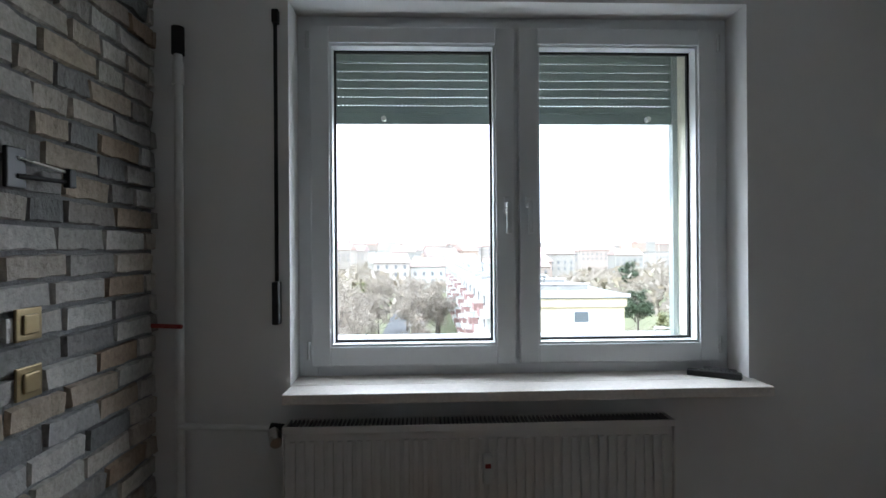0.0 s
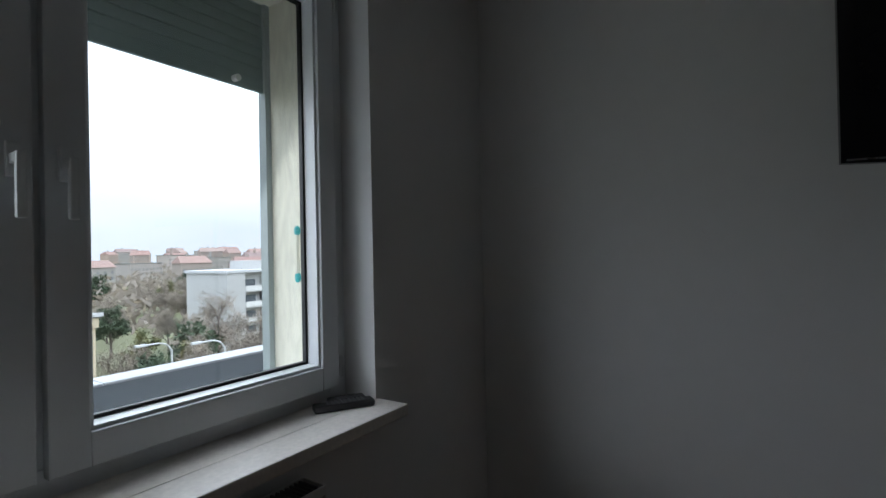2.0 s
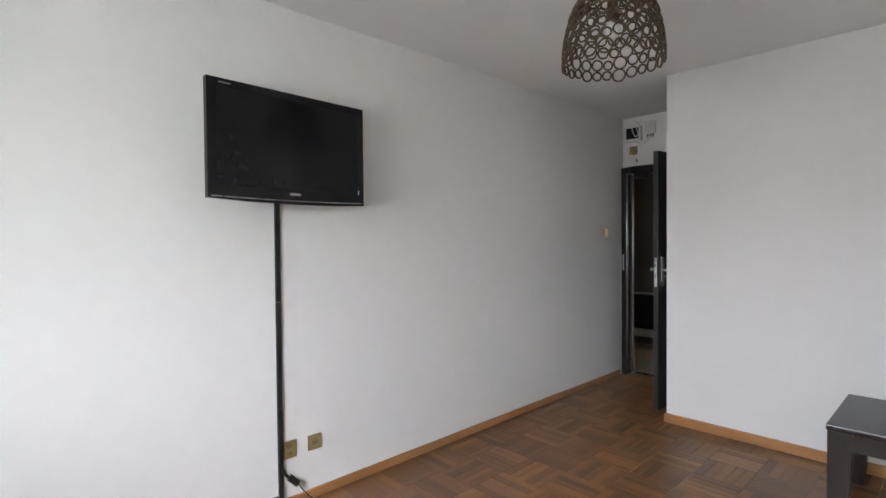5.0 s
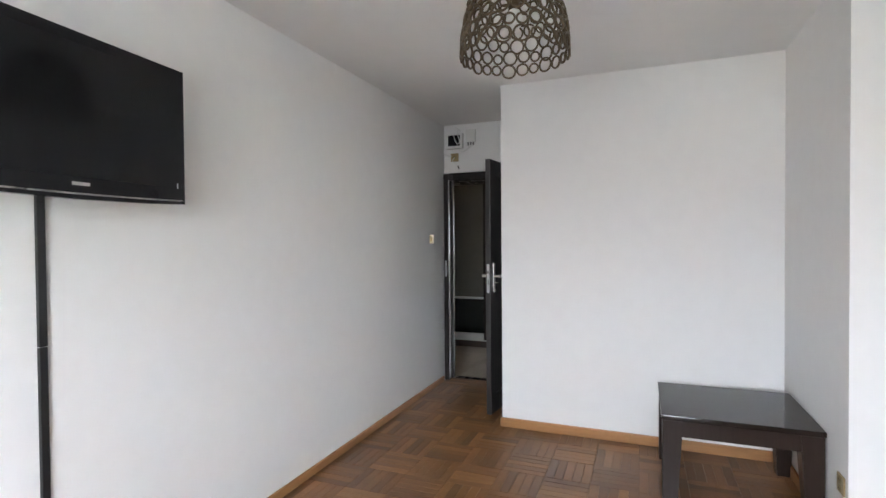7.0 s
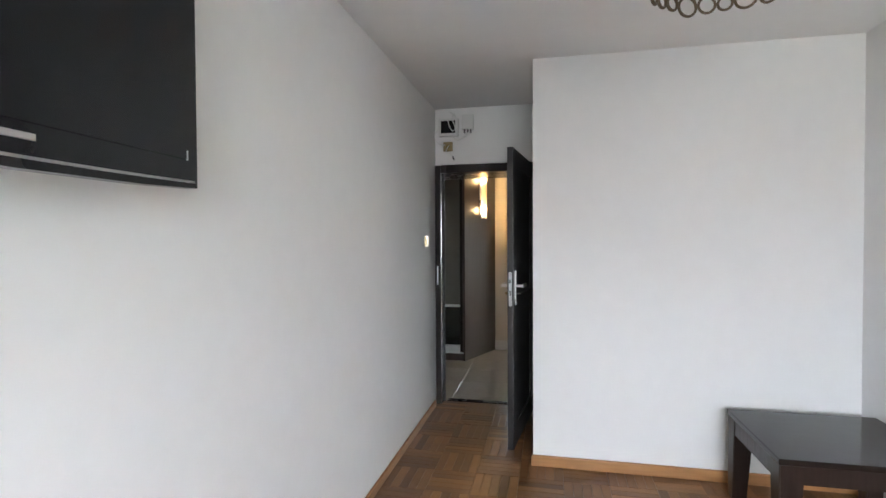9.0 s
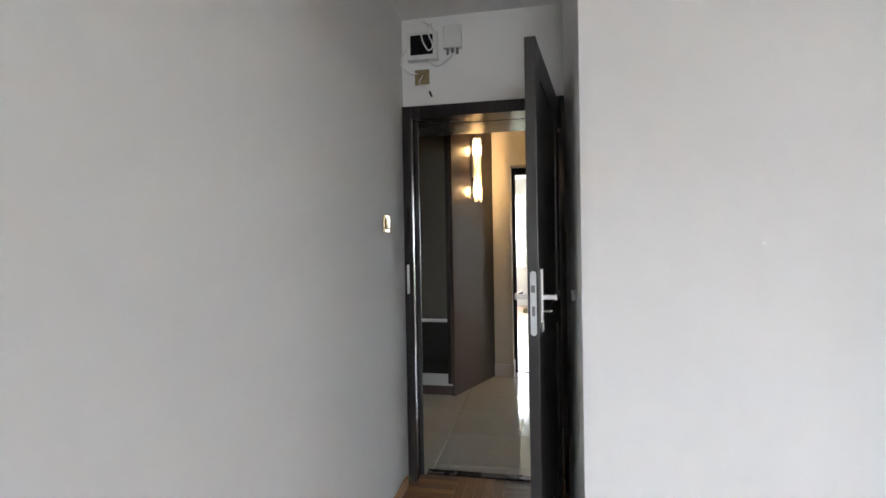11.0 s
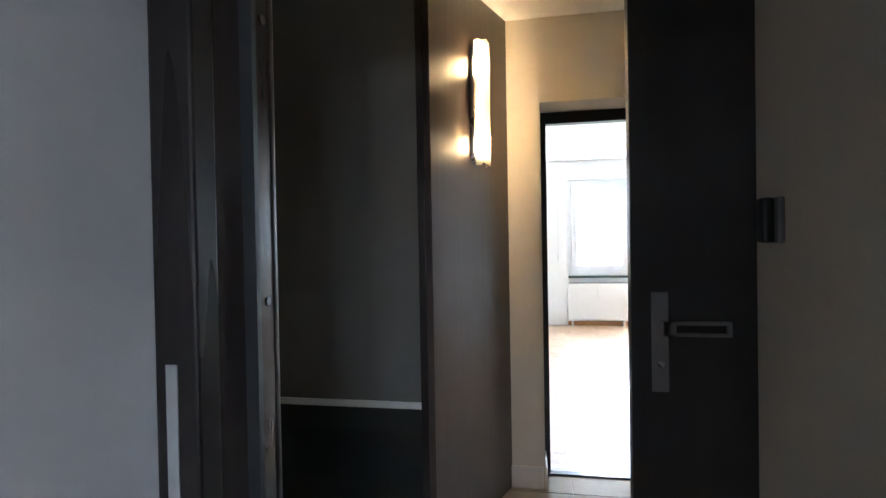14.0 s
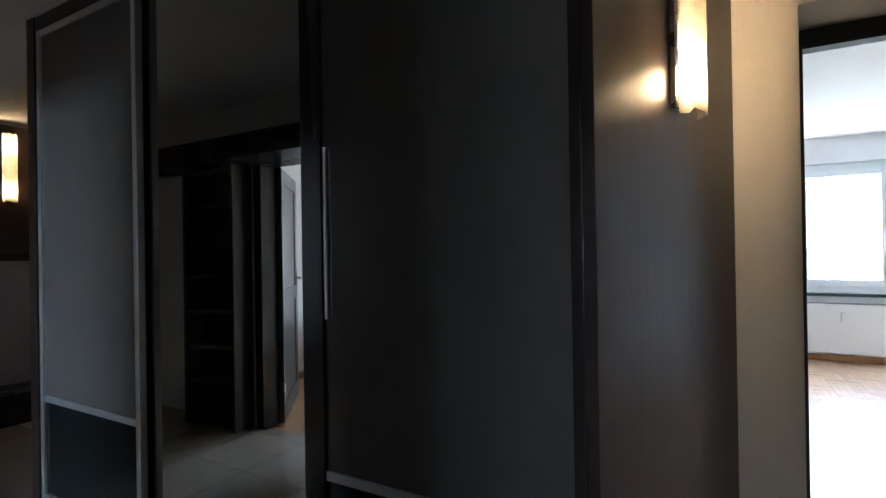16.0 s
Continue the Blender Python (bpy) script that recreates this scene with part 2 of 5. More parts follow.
def tube(name, pts, r, material, parent, label=""):
    """A bent round cable through points."""
    cu = bpy.data.curves.new(name, "CURVE")
    cu.dimensions, cu.bevel_depth, cu.bevel_resolution, cu.resolution_u = "3D", r, 3, 6
    sp = cu.splines.new("BEZIER")
    sp.bezier_points.add(len(pts) - 1)
    for p, c in zip(sp.bezier_points, pts):
        p.co = c
        p.handle_left_type = p.handle_right_type = "AUTO"
    cu.materials.append(material)
    tmp = bpy.data.objects.new(name, cu)
    me = bpy.data.meshes.new_from_object(tmp)
    bpy.data.objects.remove(tmp)
    ob = new(name, me)
    ob.parent = parent
    if label:
        ob["label"] = label
    return ob


def thing(name, loc, label, category, group="", rz=0.0):
    e = new(name)
    e.matrix_world = pose(*loc, 0, 0, rz)
    e.empty_display_size = 0.1
    return tagged(e, label, category, group)


def setting(name, boxes, material, label, category="wall", bevel=0.0):
    bm = bmesh.new()
    for a, b in boxes:
        box(bm, a, b, bevel)
    return tagged(new(name, mesh_of(name, bm, material)), label, category, kind="structure")


# ---- plan numbers ----
XE, XW, XW2 = 2.013, -1.04, -0.655      # bedroom east wall, west wall, west wall behind the step
YN, YJ, YD = 0.09, -4.23, -5.283        # window wall, jutting wall, door wall
ZC = 2.552                              # ceiling
XJ = 1.145                              # corner of the jutting wall
YH = -5.405                              # hall side of the door wall
HW = 1.08                               # hall west wall
WF = -6.783                             # wardrobe front
YL, YLF = -7.48, -7.70                  # living room wall, its recessed frame
ZH = 2.5                                # hall ceiling
YF = -12.8                              # living room far wall
X2 = 5.7                               # second room, east wall
TOP = 2.75

# ---- walls, floors, ceilings ----
setting("wall_window", [((XW - 0.3, YN, 0), (-0.53, 0.62, TOP)), ((1.235, YN, 0), (XE + 0.06, 0.62, TOP)), ((-0.53, YN, 0), (1.235, 0.62, 0.8)), ((-0.53, YN, 2.29), (1.235, 0.62, TOP))], M_WALL, "white painted outer wall around the bedroom window")
setting("wall_east", [((XE, -5.40, 0), (XE + 0.12, YN - 0.002, TOP))], M_WALL, "long white painted bedroom wall behind the television")
setting("wall_west", [((XW - 0.2, -3.2, 0), (XW, YN - 0.002, TOP)), ((XW - 0.2, YJ - 0.1, 0), (XW2, -3.2, TOP))], M_WALL, "white painted bedroom wall with a step")
setting("wall_jut", [((XW2, -5.40, 0), (XJ, YJ, TOP))], M_WALL, "white painted wall block beside the bedroom door")
setting("wall_door", [((XJ, YH, 2.075), (XE, YD, TOP)), ((XE, YH, 0), (XE + 0.12, -5.4005, TOP)), ((XE + 0.12, YH, 2.3), (4.01, YH + 0.13, TOP)), ((XE + 0.12, YH, 0), (4.01, YH + 0.13, 2.3)), ((4.85, YH, 0), (7.5, YH + 0.13, TOP)), ((4.01, YH, 2.06), (4.85, YH + 0.13, TOP))], M_WALL, "white wall over the bedroom door and along the hall")
setting("wall_hall_west", [((HW - 0.5, -6.1, 0), (HW, -5.402, TOP)), ((0.3, -7.478, 0), (0.5, -6.1, TOP))], M_HALLWALL, "beige painted hall wall beside the bedroom door")
setting("wall_hall_south", [((1.56, -7.74, 0), (4.75, YL, TOP)), ((4.6, -8.5, 0), (4.75, -7.741, TOP)), ((4.75, -8.5, 0), (7.5, -8.3, TOP)), ((0.3, -7.74, 0), (0.7, YL, TOP)), ((0.7, -7.74, 2.055), (1.56, YL, TOP))], M_HALLWALL, "beige painted hall wall round the living room opening")
setting("wall_hall_end", [((7.1, -8.3, 0), (7.3, YH + 0.13, TOP))], M_HALLWALL, "beige painted wall at the far end of the hall")
# second room's opening from x 2.9 to 4.9 is unseen, added to light it
setting("wall_second_room", [((X2, -5.29, 0), (X2 + 0.15, 0.1, TOP)), ((XE + 0.13, 0.1, 0), (2.9, 0.3, TOP)), ((4.9, 0.1, 0), (X2 + 0.15, 0.3, TOP)), ((2.9, 0.1, 0), (4.9, 0.3, 0.85)), ((2.9, 0.1, 2.3), (4.9, 0.3, TOP))], M_WALL, "cream white walls of the second room")
LX0, LX1 = -1.17, 3.3
# the opening from x 1.6 to 3.1 is unseen, added for more daylight
setting("wall_living", [((LX0 - 0.2, YF - 0.3, 0), (LX0, -7.742, TOP)), ((LX1, YF - 0.3, 0), (LX1 + 0.2, -7.742, TOP)), ((LX0, YF - 0.3, 0), (-0.66, YF, TOP)), ((1.06, YF - 0.3, 0), (1.6, YF, TOP)), ((1.6, YF - 0.3, 0), (3.1, YF, 0.8)), ((1.6, YF - 0.3, 2.26), (3.1, YF, TOP)), ((3.1, YF - 0.3, 0), (LX1, YF, TOP)), ((-0.66, YF - 0.3, 2.26), (1.06, YF, TOP)), ((0.1, YF - 0.3, 0), (1.06, YF, 0.78)), ((LX0, -7.86, 0), (0.3, -7.742, TOP))], M_WALL, "bright white living room walls round the balcony door")
setting("ceiling", [((XW - 0.2, -5.282, ZC), (XE, YN, 2.74))], M_CEIL, "white painted bedroom ceiling", "ceiling")
setting("ceiling_hall", [((0.5, YL, ZH), (4.75, YH, 2.74)), ((4.75, -8.3, ZH), (7.1, YH, 2.74))], M_CEIL, "white hall ceiling lit by the wall lamp", "ceiling")
setting("ceiling_living", [((LX0, YF, 2.56), (LX1, -7.742, 2.74))], M_CEIL, "white living room ceiling", "ceiling")
setting("ceiling_second_room", [((XE + 0.13, -5.29, 2.55), (X2, 0.1, 2.74))], M_CEIL, "white ceiling of the second room", "ceiling")
# unseen from indoors; closes the flat above the ceilings against the sky
setting("roof_slab", [((-3, -14.5, 2.755), (8, 0.9, 3.0))], M_MORTAR, "plain grey concrete slab over the flat", "roof")
floor_bed = setting("floor", [((XW - 0.1, -5.36, -0.12), (XE, YN, -0.010))], M_SUB, "brown oak basket-weave parquet bedroom floor", "floor")
floor_hall = setting("floor_hall", [((0.45, -7.66, -0.12), (7.5, -5.36, -0.008)), ((4.7, -8.4, -0.12), (7.2, -7.66, -0.004))], M_GROUT, "glossy beige tiled hall floor", "floor")
floor_living = setting("floor_living", [((LX0, YF, -0.12), (LX1, -7.66, -0.010))], M_SUB, "light oak parquet living room floor", "floor")
setting("floor_second_room", [((XE + 0.12, -5.36, -0.12), (X2, 0.1, 0.0))], mat("oak_laminate", (0.36, 0.2, 0.09), 0.35, var=0.2, scale=10, stretch=(1, 0.1, 1)), "warm oak floor of the second room", "floor")

# skirting
def skirting(name, a, b, material=M_SKIRT, label="orange oak skirting board along the wall"):
    return setting(name, [(a, b)], material, label, "skirting", 0.006)


skirting("baseboard_east", (XE - 0.018, -5.20, 0), (XE - 0.0005, YN - 0.02, 0.05))
skirting("baseboard_jut", (XW2 + 0.02, YJ + 0.0005, 0), (XJ + 0.012, YJ + 0.02, 0.068))
skirting("baseboard_west", (XW2 + 0.0005, YJ + 0.02, 0), (XW2 + 0.018, -3.2, 0.068))
skirting("baseboard_hall", (1.57, YL + 0.0005, 0), (1.74, YL + 0.012, 0.12), M_GROUTD, "pale tile skirting at the foot of the hall wall")
skirting("baseboard_opening", (1.5595, -7.69, 0), (1.5475, YL + 0.012, 0.12), M_GROUTD, "pale tile skirting in the opening")
skirting("baseboard_living_end", (0.10, YF + 0.0005, 0), (1.06, YF + 0.02, 0.07))
skirting("baseboard_living_corner", (LX0 + 0.02, YF + 0.0005, 0), (-0.66, YF + 0.02, 0.07))
skirting("baseboard_living_west", (LX0 + 0.0005, YF + 0.02, 0), (LX0 + 0.02, -7.9, 0.07))
skirting("baseboard_second_room", (X2 - 0.02, -5.2, 0), (X2 - 0.0005, 0.0, 0.07))
setting("threshold", [((1.2, -5.40, -0.004), (1.93, -5.35, 0.006))], M_FRAME, "dark threshold strip between parquet and tiles", "threshold")
setting("threshold_living", [((0.7, -7.69, -0.004), (1.56, -7.645, 0.008))], M_FRAME, "dark threshold strip at the living room", "threshold")


# ---- bedroom window ----
def sash(parent, x0, x1, z0, z1, gx0, gx1, gz0, gz1, yf, yg):
    bm = bmesh.new()
    for a, b in (((x0, yf, z0), (gx0 - 0.012, yg + 0.03, z1)), ((gx1 + 0.012, yf, z0), (x1, yg + 0.03, z1)), ((gx0 - 0.012, yf, z0), (gx1 + 0.012, yg + 0.03, gz0 - 0.012)), ((gx0 - 0.012, yf, gz1 + 0.012), (gx1 + 0.012, yg + 0.03, z1))):
        box(bm, a, b, 0.004)
    s = part("sash", bm, M_PVC, parent, "white plastic window sash")
    bm = bmesh.new()
    for a, b in (((gx0 - 0.014, yf + 0.012, gz0 - 0.014), (gx0 - 0.003, yg + 0.01, gz1 + 0.014)), ((gx1 + 0.003, yf + 0.012, gz0 - 0.014), (gx1 + 0.014, yg + 0.01, gz1 + 0.014)), ((gx0 - 0.003, yf + 0.012, gz0 - 0.014), (gx1 + 0.003, yg + 0.01, gz0 - 0.003)), ((gx0 - 0.003, yf + 0.012, gz1 + 0.003), (gx1 + 0.003, yg + 0.01, gz1 + 0.014))):
        box(bm, a, b)
    part("glazing_bead", bm, M_PVC, s, "bevelled white bead")
    bm = bmesh.new()
    for a, b in (((gx0 - 0.003, yg - 0.006, gz0 - 0.003), (gx0 + 0.005, yg + 0.01, gz1 + 0.003)), ((gx1 - 0.005, yg - 0.006, gz0 - 0.003), (gx1 + 0.003, yg + 0.01, gz1 + 0.003)), ((gx0, yg - 0.006, gz0 - 0.003), (gx1, yg + 0.01, gz0 + 0.006)), ((gx0, yg - 0.006, gz1 - 0.005), (gx1, yg + 0.01, gz1 + 0.003))):
        box(bm, a, b)
    part("gasket", bm, M_GASKET, s, "black rubber glazing gasket")
    p = slab("pane", (gx0 - 0.002, yg, gz0), (gx1 + 0.002, yg + 0.006, gz1), M_TRANS, s, "clear window pane")
    p.visible_shadow = False
    return s


def window_handle(parent, x, y, z):
    bm = bmesh.new()
    box(bm, (x - 0.014, y - 0.012, z - 0.035), (x + 0.014, y, z + 0.035), 0.005)
    box(bm, (x - 0.009, y - 0.045, z - 0.01), (x + 0.009, y - 0.008, z + 0.01), 0.003)
    box(bm, (x - 0.009, y - 0.05, z - 0.115), (x + 0.009, y - 0.034, z + 0.012), 0.005)
    part("handle", bm, M_PVC, parent, "white lever window handle")


win = thing("window_1", (0.35, 0.24, 0.85), "white plastic double casement window with grey shutter half down", "window")
win["kind"] = "structure"
W = lambda p: (p[0] - 0.35, p[1] - 0.24, p[2] - 0.85)
bm = bmesh.new()
for a, b in (((-0.53, 0.225, 0.8), (-0.455, 0.30, 2.29)), ((1.16, 0.225, 0.8), (1.235, 0.30, 2.29)), ((-0.455, 0.225, 0.8), (1.16, 0.30, 0.90)), ((-0.455, 0.225, 2.225), (1.16, 0.30, 2.29)), ((0.333, 0.225, 0.90), (0.373, 0.30, 2.225))):
    box(bm, W(a), W(b), 0.004)
part("window_frame", bm, M_PVC, win, "white plastic outer frame")
for x0, x1, gx0, gx1 in ((-0.475, 0.345, -0.388, 0.256), (0.363, 1.18, 0.452, 1.095)):
    s = sash(win, x0 - 0.35, x1 - 0.35, 0.03, 1.39, gx0 - 0.35, gx1 - 0.35, 0.968 - 0.85, 2.163 - 0.85, 0.20 - 0.24, 0.268 - 0.24)
    window_handle(s, (0.312 if x0 < 0 else 0.398) - 0.35, -0.04, 0.67)
    xh = (x0 - 0.012 if x0 < 0 else x1 + 0.012) - 0.35
    for z in (0.06, 1.30):
        bar("hinge", (xh, -0.035, z), (xh, -0.035, z + 0.07), 0.007, M_ALU, s, "small metal hinge")
# roller shutter outside the panes
sh = thing("roller_shutter", (0.35, 0.57, 1.94), "grey roller shutter lowered a fifth over the window", "shutter")
bm = bmesh.new()
box(bm, (-0.83, -0.008, 0.0), (0.83, 0.008, 0.05), 0.003)
part("bottom_bar", bm, M_SHUT, sh, "grey metal end bar")
z = 0.0495
for i in range(10):
    bm = bmesh.new()
    box(bm, (-0.83, -0.007, z), (0.83, 0.007, z + 0.0368), 0.004)
    part("slat", bm, M_SHUT, sh)
    bm = bmesh.new()                         # perforated strip that links the slats: webs with light gaps
    for k in range(83):
        box(bm, (-0.83 + k * 0.02, -0.002, z + 0.0366), (-0.83 + k * 0.02 + 0.0115, 0.002, z + 0.0405))
    part("link_strip", bm, M_SHUT, sh)
    z += 0.0402
for x in (-0.56, 0.7):
    bar("stopper", (x, -0.009, 0.02), (x, -0.035, 0.02), 0.012, M_WHITEP, sh, "white rubber stopper")
for x in (-0.845, 0.835):
    slab("guide_rail", (x - 0.012, -0.02, -1.1), (x + 0.015, 0.02, 0.42), mat("guide_rail_grey", (0.3, 0.34, 0.33), 0.5), sh, "grey guide rail")
M_CREAM = mat("cream_facade_render", (0.7, 0.67, 0.55), 0.9, var=0.2, scale=9, stretch=(1, 1, 0.35), bump=0.3, bscale=120)
setting("reveal_outside", [((1.197, 0.302, 0.8), (1.2345, 0.62, 2.2895)), ((-0.5295, 0.302, 0.8), (-0.495, 0.62, 2.2895))], M_CREAM, "cream rendered outer window reveal with peeling paint", "reveal")
chk = thing("thermometer", (1.19, 0.40, 1.245), "turquoise and cream outdoor thermometer on the reveal", "thermometer")
bar("tube", (-0.007, 0, 0.0), (-0.007, 0, 0.165), 0.007, M_CREAM, chk, "pale glass tube")
M_TURQ = mat("turquoise_plastic", (0.03, 0.35, 0.35), 0.5)
for z in (0.0, 0.168):
    bm = bmesh.new()
    ball(bm, (-0.007, 0, z), 0.013, 0.8, 1, 1.5, 12)
    part("end_cap", bm, M_TURQ, chk, "rounded turquoise cap", True)
setting("reveal_head_outside", [((-0.495, 0.302, 2.274), (1.197, 0.62, 2.2895))], M_CREAM, "cream rendered head of the outer window reveal", "reveal")
sill = thing("window_sill", (0.36, 0.1, 0.80), "beige marble inner window sill", "sill")
bm = bmesh.new()
box(bm, (-0.888, 0.126 - 0.1 - 0.13 - 0.033, 0.0), (0.888, -0.012, 0.037), 0.004)
box(bm, (-0.889, -0.012, 0.0), (0.874, 0.124, 0.037))
part("board", bm, M_SILL, sill)


def remote(loc, rz, hl, rows, label):
    rem = thing("remote_control", loc, label, "remote control", "remotes on the sill", rz=rz)
    bd = slab("body", (-0.025, -hl, 0), (0.025, hl, 0.022), M_BLACK, rem, "", 0.006)
    slab("front_edge", (-0.022, -hl - 0.002, 0.006), (0.022, -hl + 0.004, 0.016), M_GRILLE, bd, "shiny dark end piece", 0.001)
    bm = bmesh.new()
    for i in range(rows):
        for j in range(3):
            box(bm, (-0.017 + j * 0.013, -hl + 0.03 + i * 0.014, 0.0215), (-0.009 + j * 0.013, -hl + 0.038 + i * 0.014, 0.0245), 0.001)
    part("buttons", bm, M_GRILLE, rem, "small rubber buttons")


remote((1.11, 0.115, 0.837), 58, 0.095, 9, "black television remote lying on the sill")
remote((1.152, 0.144, 0.837), 58, 0.06, 5, "short black remote beside the longer one on the sill")

# ledge and parapet outside
M_ZINC = mat("grey_sheet_metal", (0.2, 0.22, 0.24), 0.5, metal=0.25, var=0.12, scale=5)
M_ZINCL = mat("pale_weathered_metal", (0.46, 0.47, 0.48), 0.7, var=0.12, scale=6)
led = thing("ledge_parapet", (0.35, 1.2, 0.3), "flat roof ledge with sheet-metal parapet outside the window", "parapet")
slab("deck", (-7, -0.56, 0), (7, 0.5, 0.12), mat("bitumen_felt", (0.09, 0.088, 0.085), 0.95, var=0.2, scale=10, bump=0.3), led, "dark bitumen felt deck")
slab("upstand", (-7, 0.5, 0.0), (7, 0.62, 0.41), M_ZINC, led, "grey metal upstand")
for k in range(9):
    slab("coping", (-7 + k * 1.55, 0.49, 0.41), (-7 + k * 1.55 + 1.545, 0.66, 0.425), M_ZINCL, led, "pale folded metal coping", 0.006)

# ---- radiator, pipes, strap ----
rad = thing("radiator", (0.174, 0.0, 0.13), "white ribbed panel radiator under the window sill", "radiator")
L0, L1 = -0.693, 0.693
bm = bmesh.new()
box(bm, (L0, -0.038, 0.0), (L1, 0.03, 0.575), 0.006)
rp0 = part("front_panel", bm, M_RAD, rad, "ribbed white steel panel")
bm = bmesh.new()
box(bm, (-0.010, -0.049, 0.03), (0.010, -0.036, 0.545), 0.004)
ribm = mesh_of("rib", bm, M_RAD)
for i in range(41):
    rb_ = new("rib", ribm)
    rb_.parent = rp0
    rb_.location = (L0 + 0.03 + i * (L1 - L0 - 0.06) / 40, 0, 0)

bm = bmesh.new()
box(bm, (L0, -0.05, 0.575), (L1, -0.044, 0.598)), box(bm, (L0, 0.034, 0.575), (L1, 0.04, 0.598))
part("top_edge", bm, M_RAD, rad)
bm = bmesh.new()
for i in range(92):
    x = L0 + 0.006 + i * 0.015
    box(bm, (x, -0.044, 0.585), (x + 0.005, 0.034, 0.596))
part("grille", bm, M_GRILLE, rad, "dark slotted top grille")
for x in (L0 - 0.004, L1):
    slab("side_cover", (x, -0.05, 0.0), (x + 0.004, 0.04, 0.598), M_RAD, rad)
for x in (-0.45, 0.45):
    slab("bracket", (x, 0.03, 0.1), (x + 0.03, 0.09, 0.5), M_RAD, rad)
me_ = part("heat_meter", (lambda b: (box(b, (0.0, -0.085, 0.395), (0.036, -0.049, 0.495), 0.006), b)[1])(bmesh.new()), M_WHITEP, rad, "white heat cost meter with red mark")
slab("meter_window", (0.008, -0.0865, 0.455), (0.028, -0.0845, 0.47), M_RED, me_, "small red display")
pipe = thing("heating_pipe", (-0.915, 0.045, 0.0), "white painted heating riser in the corner", "pipe")
bar("riser", (0, 0, 0), (0, 0, 2.1), 0.015, M_WHITEP, pipe, "", seg=18)
bar("collar", (0, 0, 1.95), (0, 0, 2.03), 0.02, M_WHITEP, pipe, "", seg=18)
bar("cap", (0, 0, 2.06), (0, 0, 2.16), 0.022, M_GASKET, pipe, "dark rubber pipe cap", seg=18)
bar("branch", (0, -0.01, 0.71), (0.33, -0.02, 0.70), 0.011, M_WHITEP, pipe, "", seg=14)
vl = bar("valve", (0.33, -0.02, 0.70), (0.42, -0.02, 0.69), 0.02, M_GASKET, pipe, "dark valve body")
bar("knob", (0.345, -0.03, 0.69), (0.37, -0.085, 0.67), 0.022, M_CHROME, vl, "chrome valve knob")
bar("clip", (-0.11, 0.0, 1.075), (0.014, -0.016, 1.072), 0.008, M_RED, pipe, "red pipe strap")
st = thing("shutter_strap", (-0.572, 0.08, 1.07), "dark shutter pull strap with winder on the wall", "strap")
slab("strap", (-0.007, -0.012, 0.15), (0.007, -0.009, 1.16), M_GASKET, st, "dark woven strap")
slab("top_guide", (-0.012, -0.02, 1.12), (0.012, 0.008, 1.17), M_GASKET, st, "", 0.003)
slab("winder", (-0.014, -0.035, 0.0), (0.014, 0.008, 0.16), M_BLACK, st, "black strap winder", 0.008)

# ---- brick wall ----
bw = thing("brick_cladding", (XW, -0.97, 0), "whitewashed and grey brick slip cladding on the bedroom wall", "brick wall")
bw["kind"] = "structure"
slab("mortar_bed", (0, -1.05, 0), (0.006, 1.05, ZC - 0.002), M_MORTAR, bw, "grey mortar bed")
rng = random.Random(5)
metas = []
for k in range(7):
    bm = bmesh.new()
    vs = box(bm, (0, -0.103, 0.0), (0.017, 0.103, 0.062))
    bmesh.ops.subdivide_edges(bm, edges=[e for e in bm.edges if abs(e.verts[0].co.y - e.verts[1].co.y) > 0.1], cuts=3)
    for v in bm.verts:
        v.co.z += rng.uniform(-0.004, 0.004)
        v.co.y += rng.uniform(-0.005, 0.005)
        if v.co.x > 0.01:
            v.co.x += rng.uniform(-0.006, 0.004)
            v.co.y *= 0.97
            v.co.z = 0.031 + (v.co.z - 0.031) * 0.9
    metas.append(mesh_of("brick", bm, M_BRICK))
for r in range(34):
    y = -1.05 + (0.11 if r % 2 else 0.0) - rng.uniform(0, 0.05)
    while y < 1.04:
        w = rng.choice((0.92, 1.0, 1.0, 1.05, 0.6))
        ln = 0.216 * w
        if y + ln > 1.055:
            w = max(0.15, (1.05 - y) / 0.216)
            ln = 0.216 * w
        if y > -1.06:
            ob = new("brick", rng.choice(metas))
            ob.parent = bw
            ob.matrix_basis = pose(0.005, y + ln / 2, r * 0.0748 + 0.004, rng.uniform(-1.2, 1.2), 0, 0) @ Matrix.Diagonal((rng.uniform(0.85, 1.25), w * 0.985, 1, 1))
        y += ln + 0.003


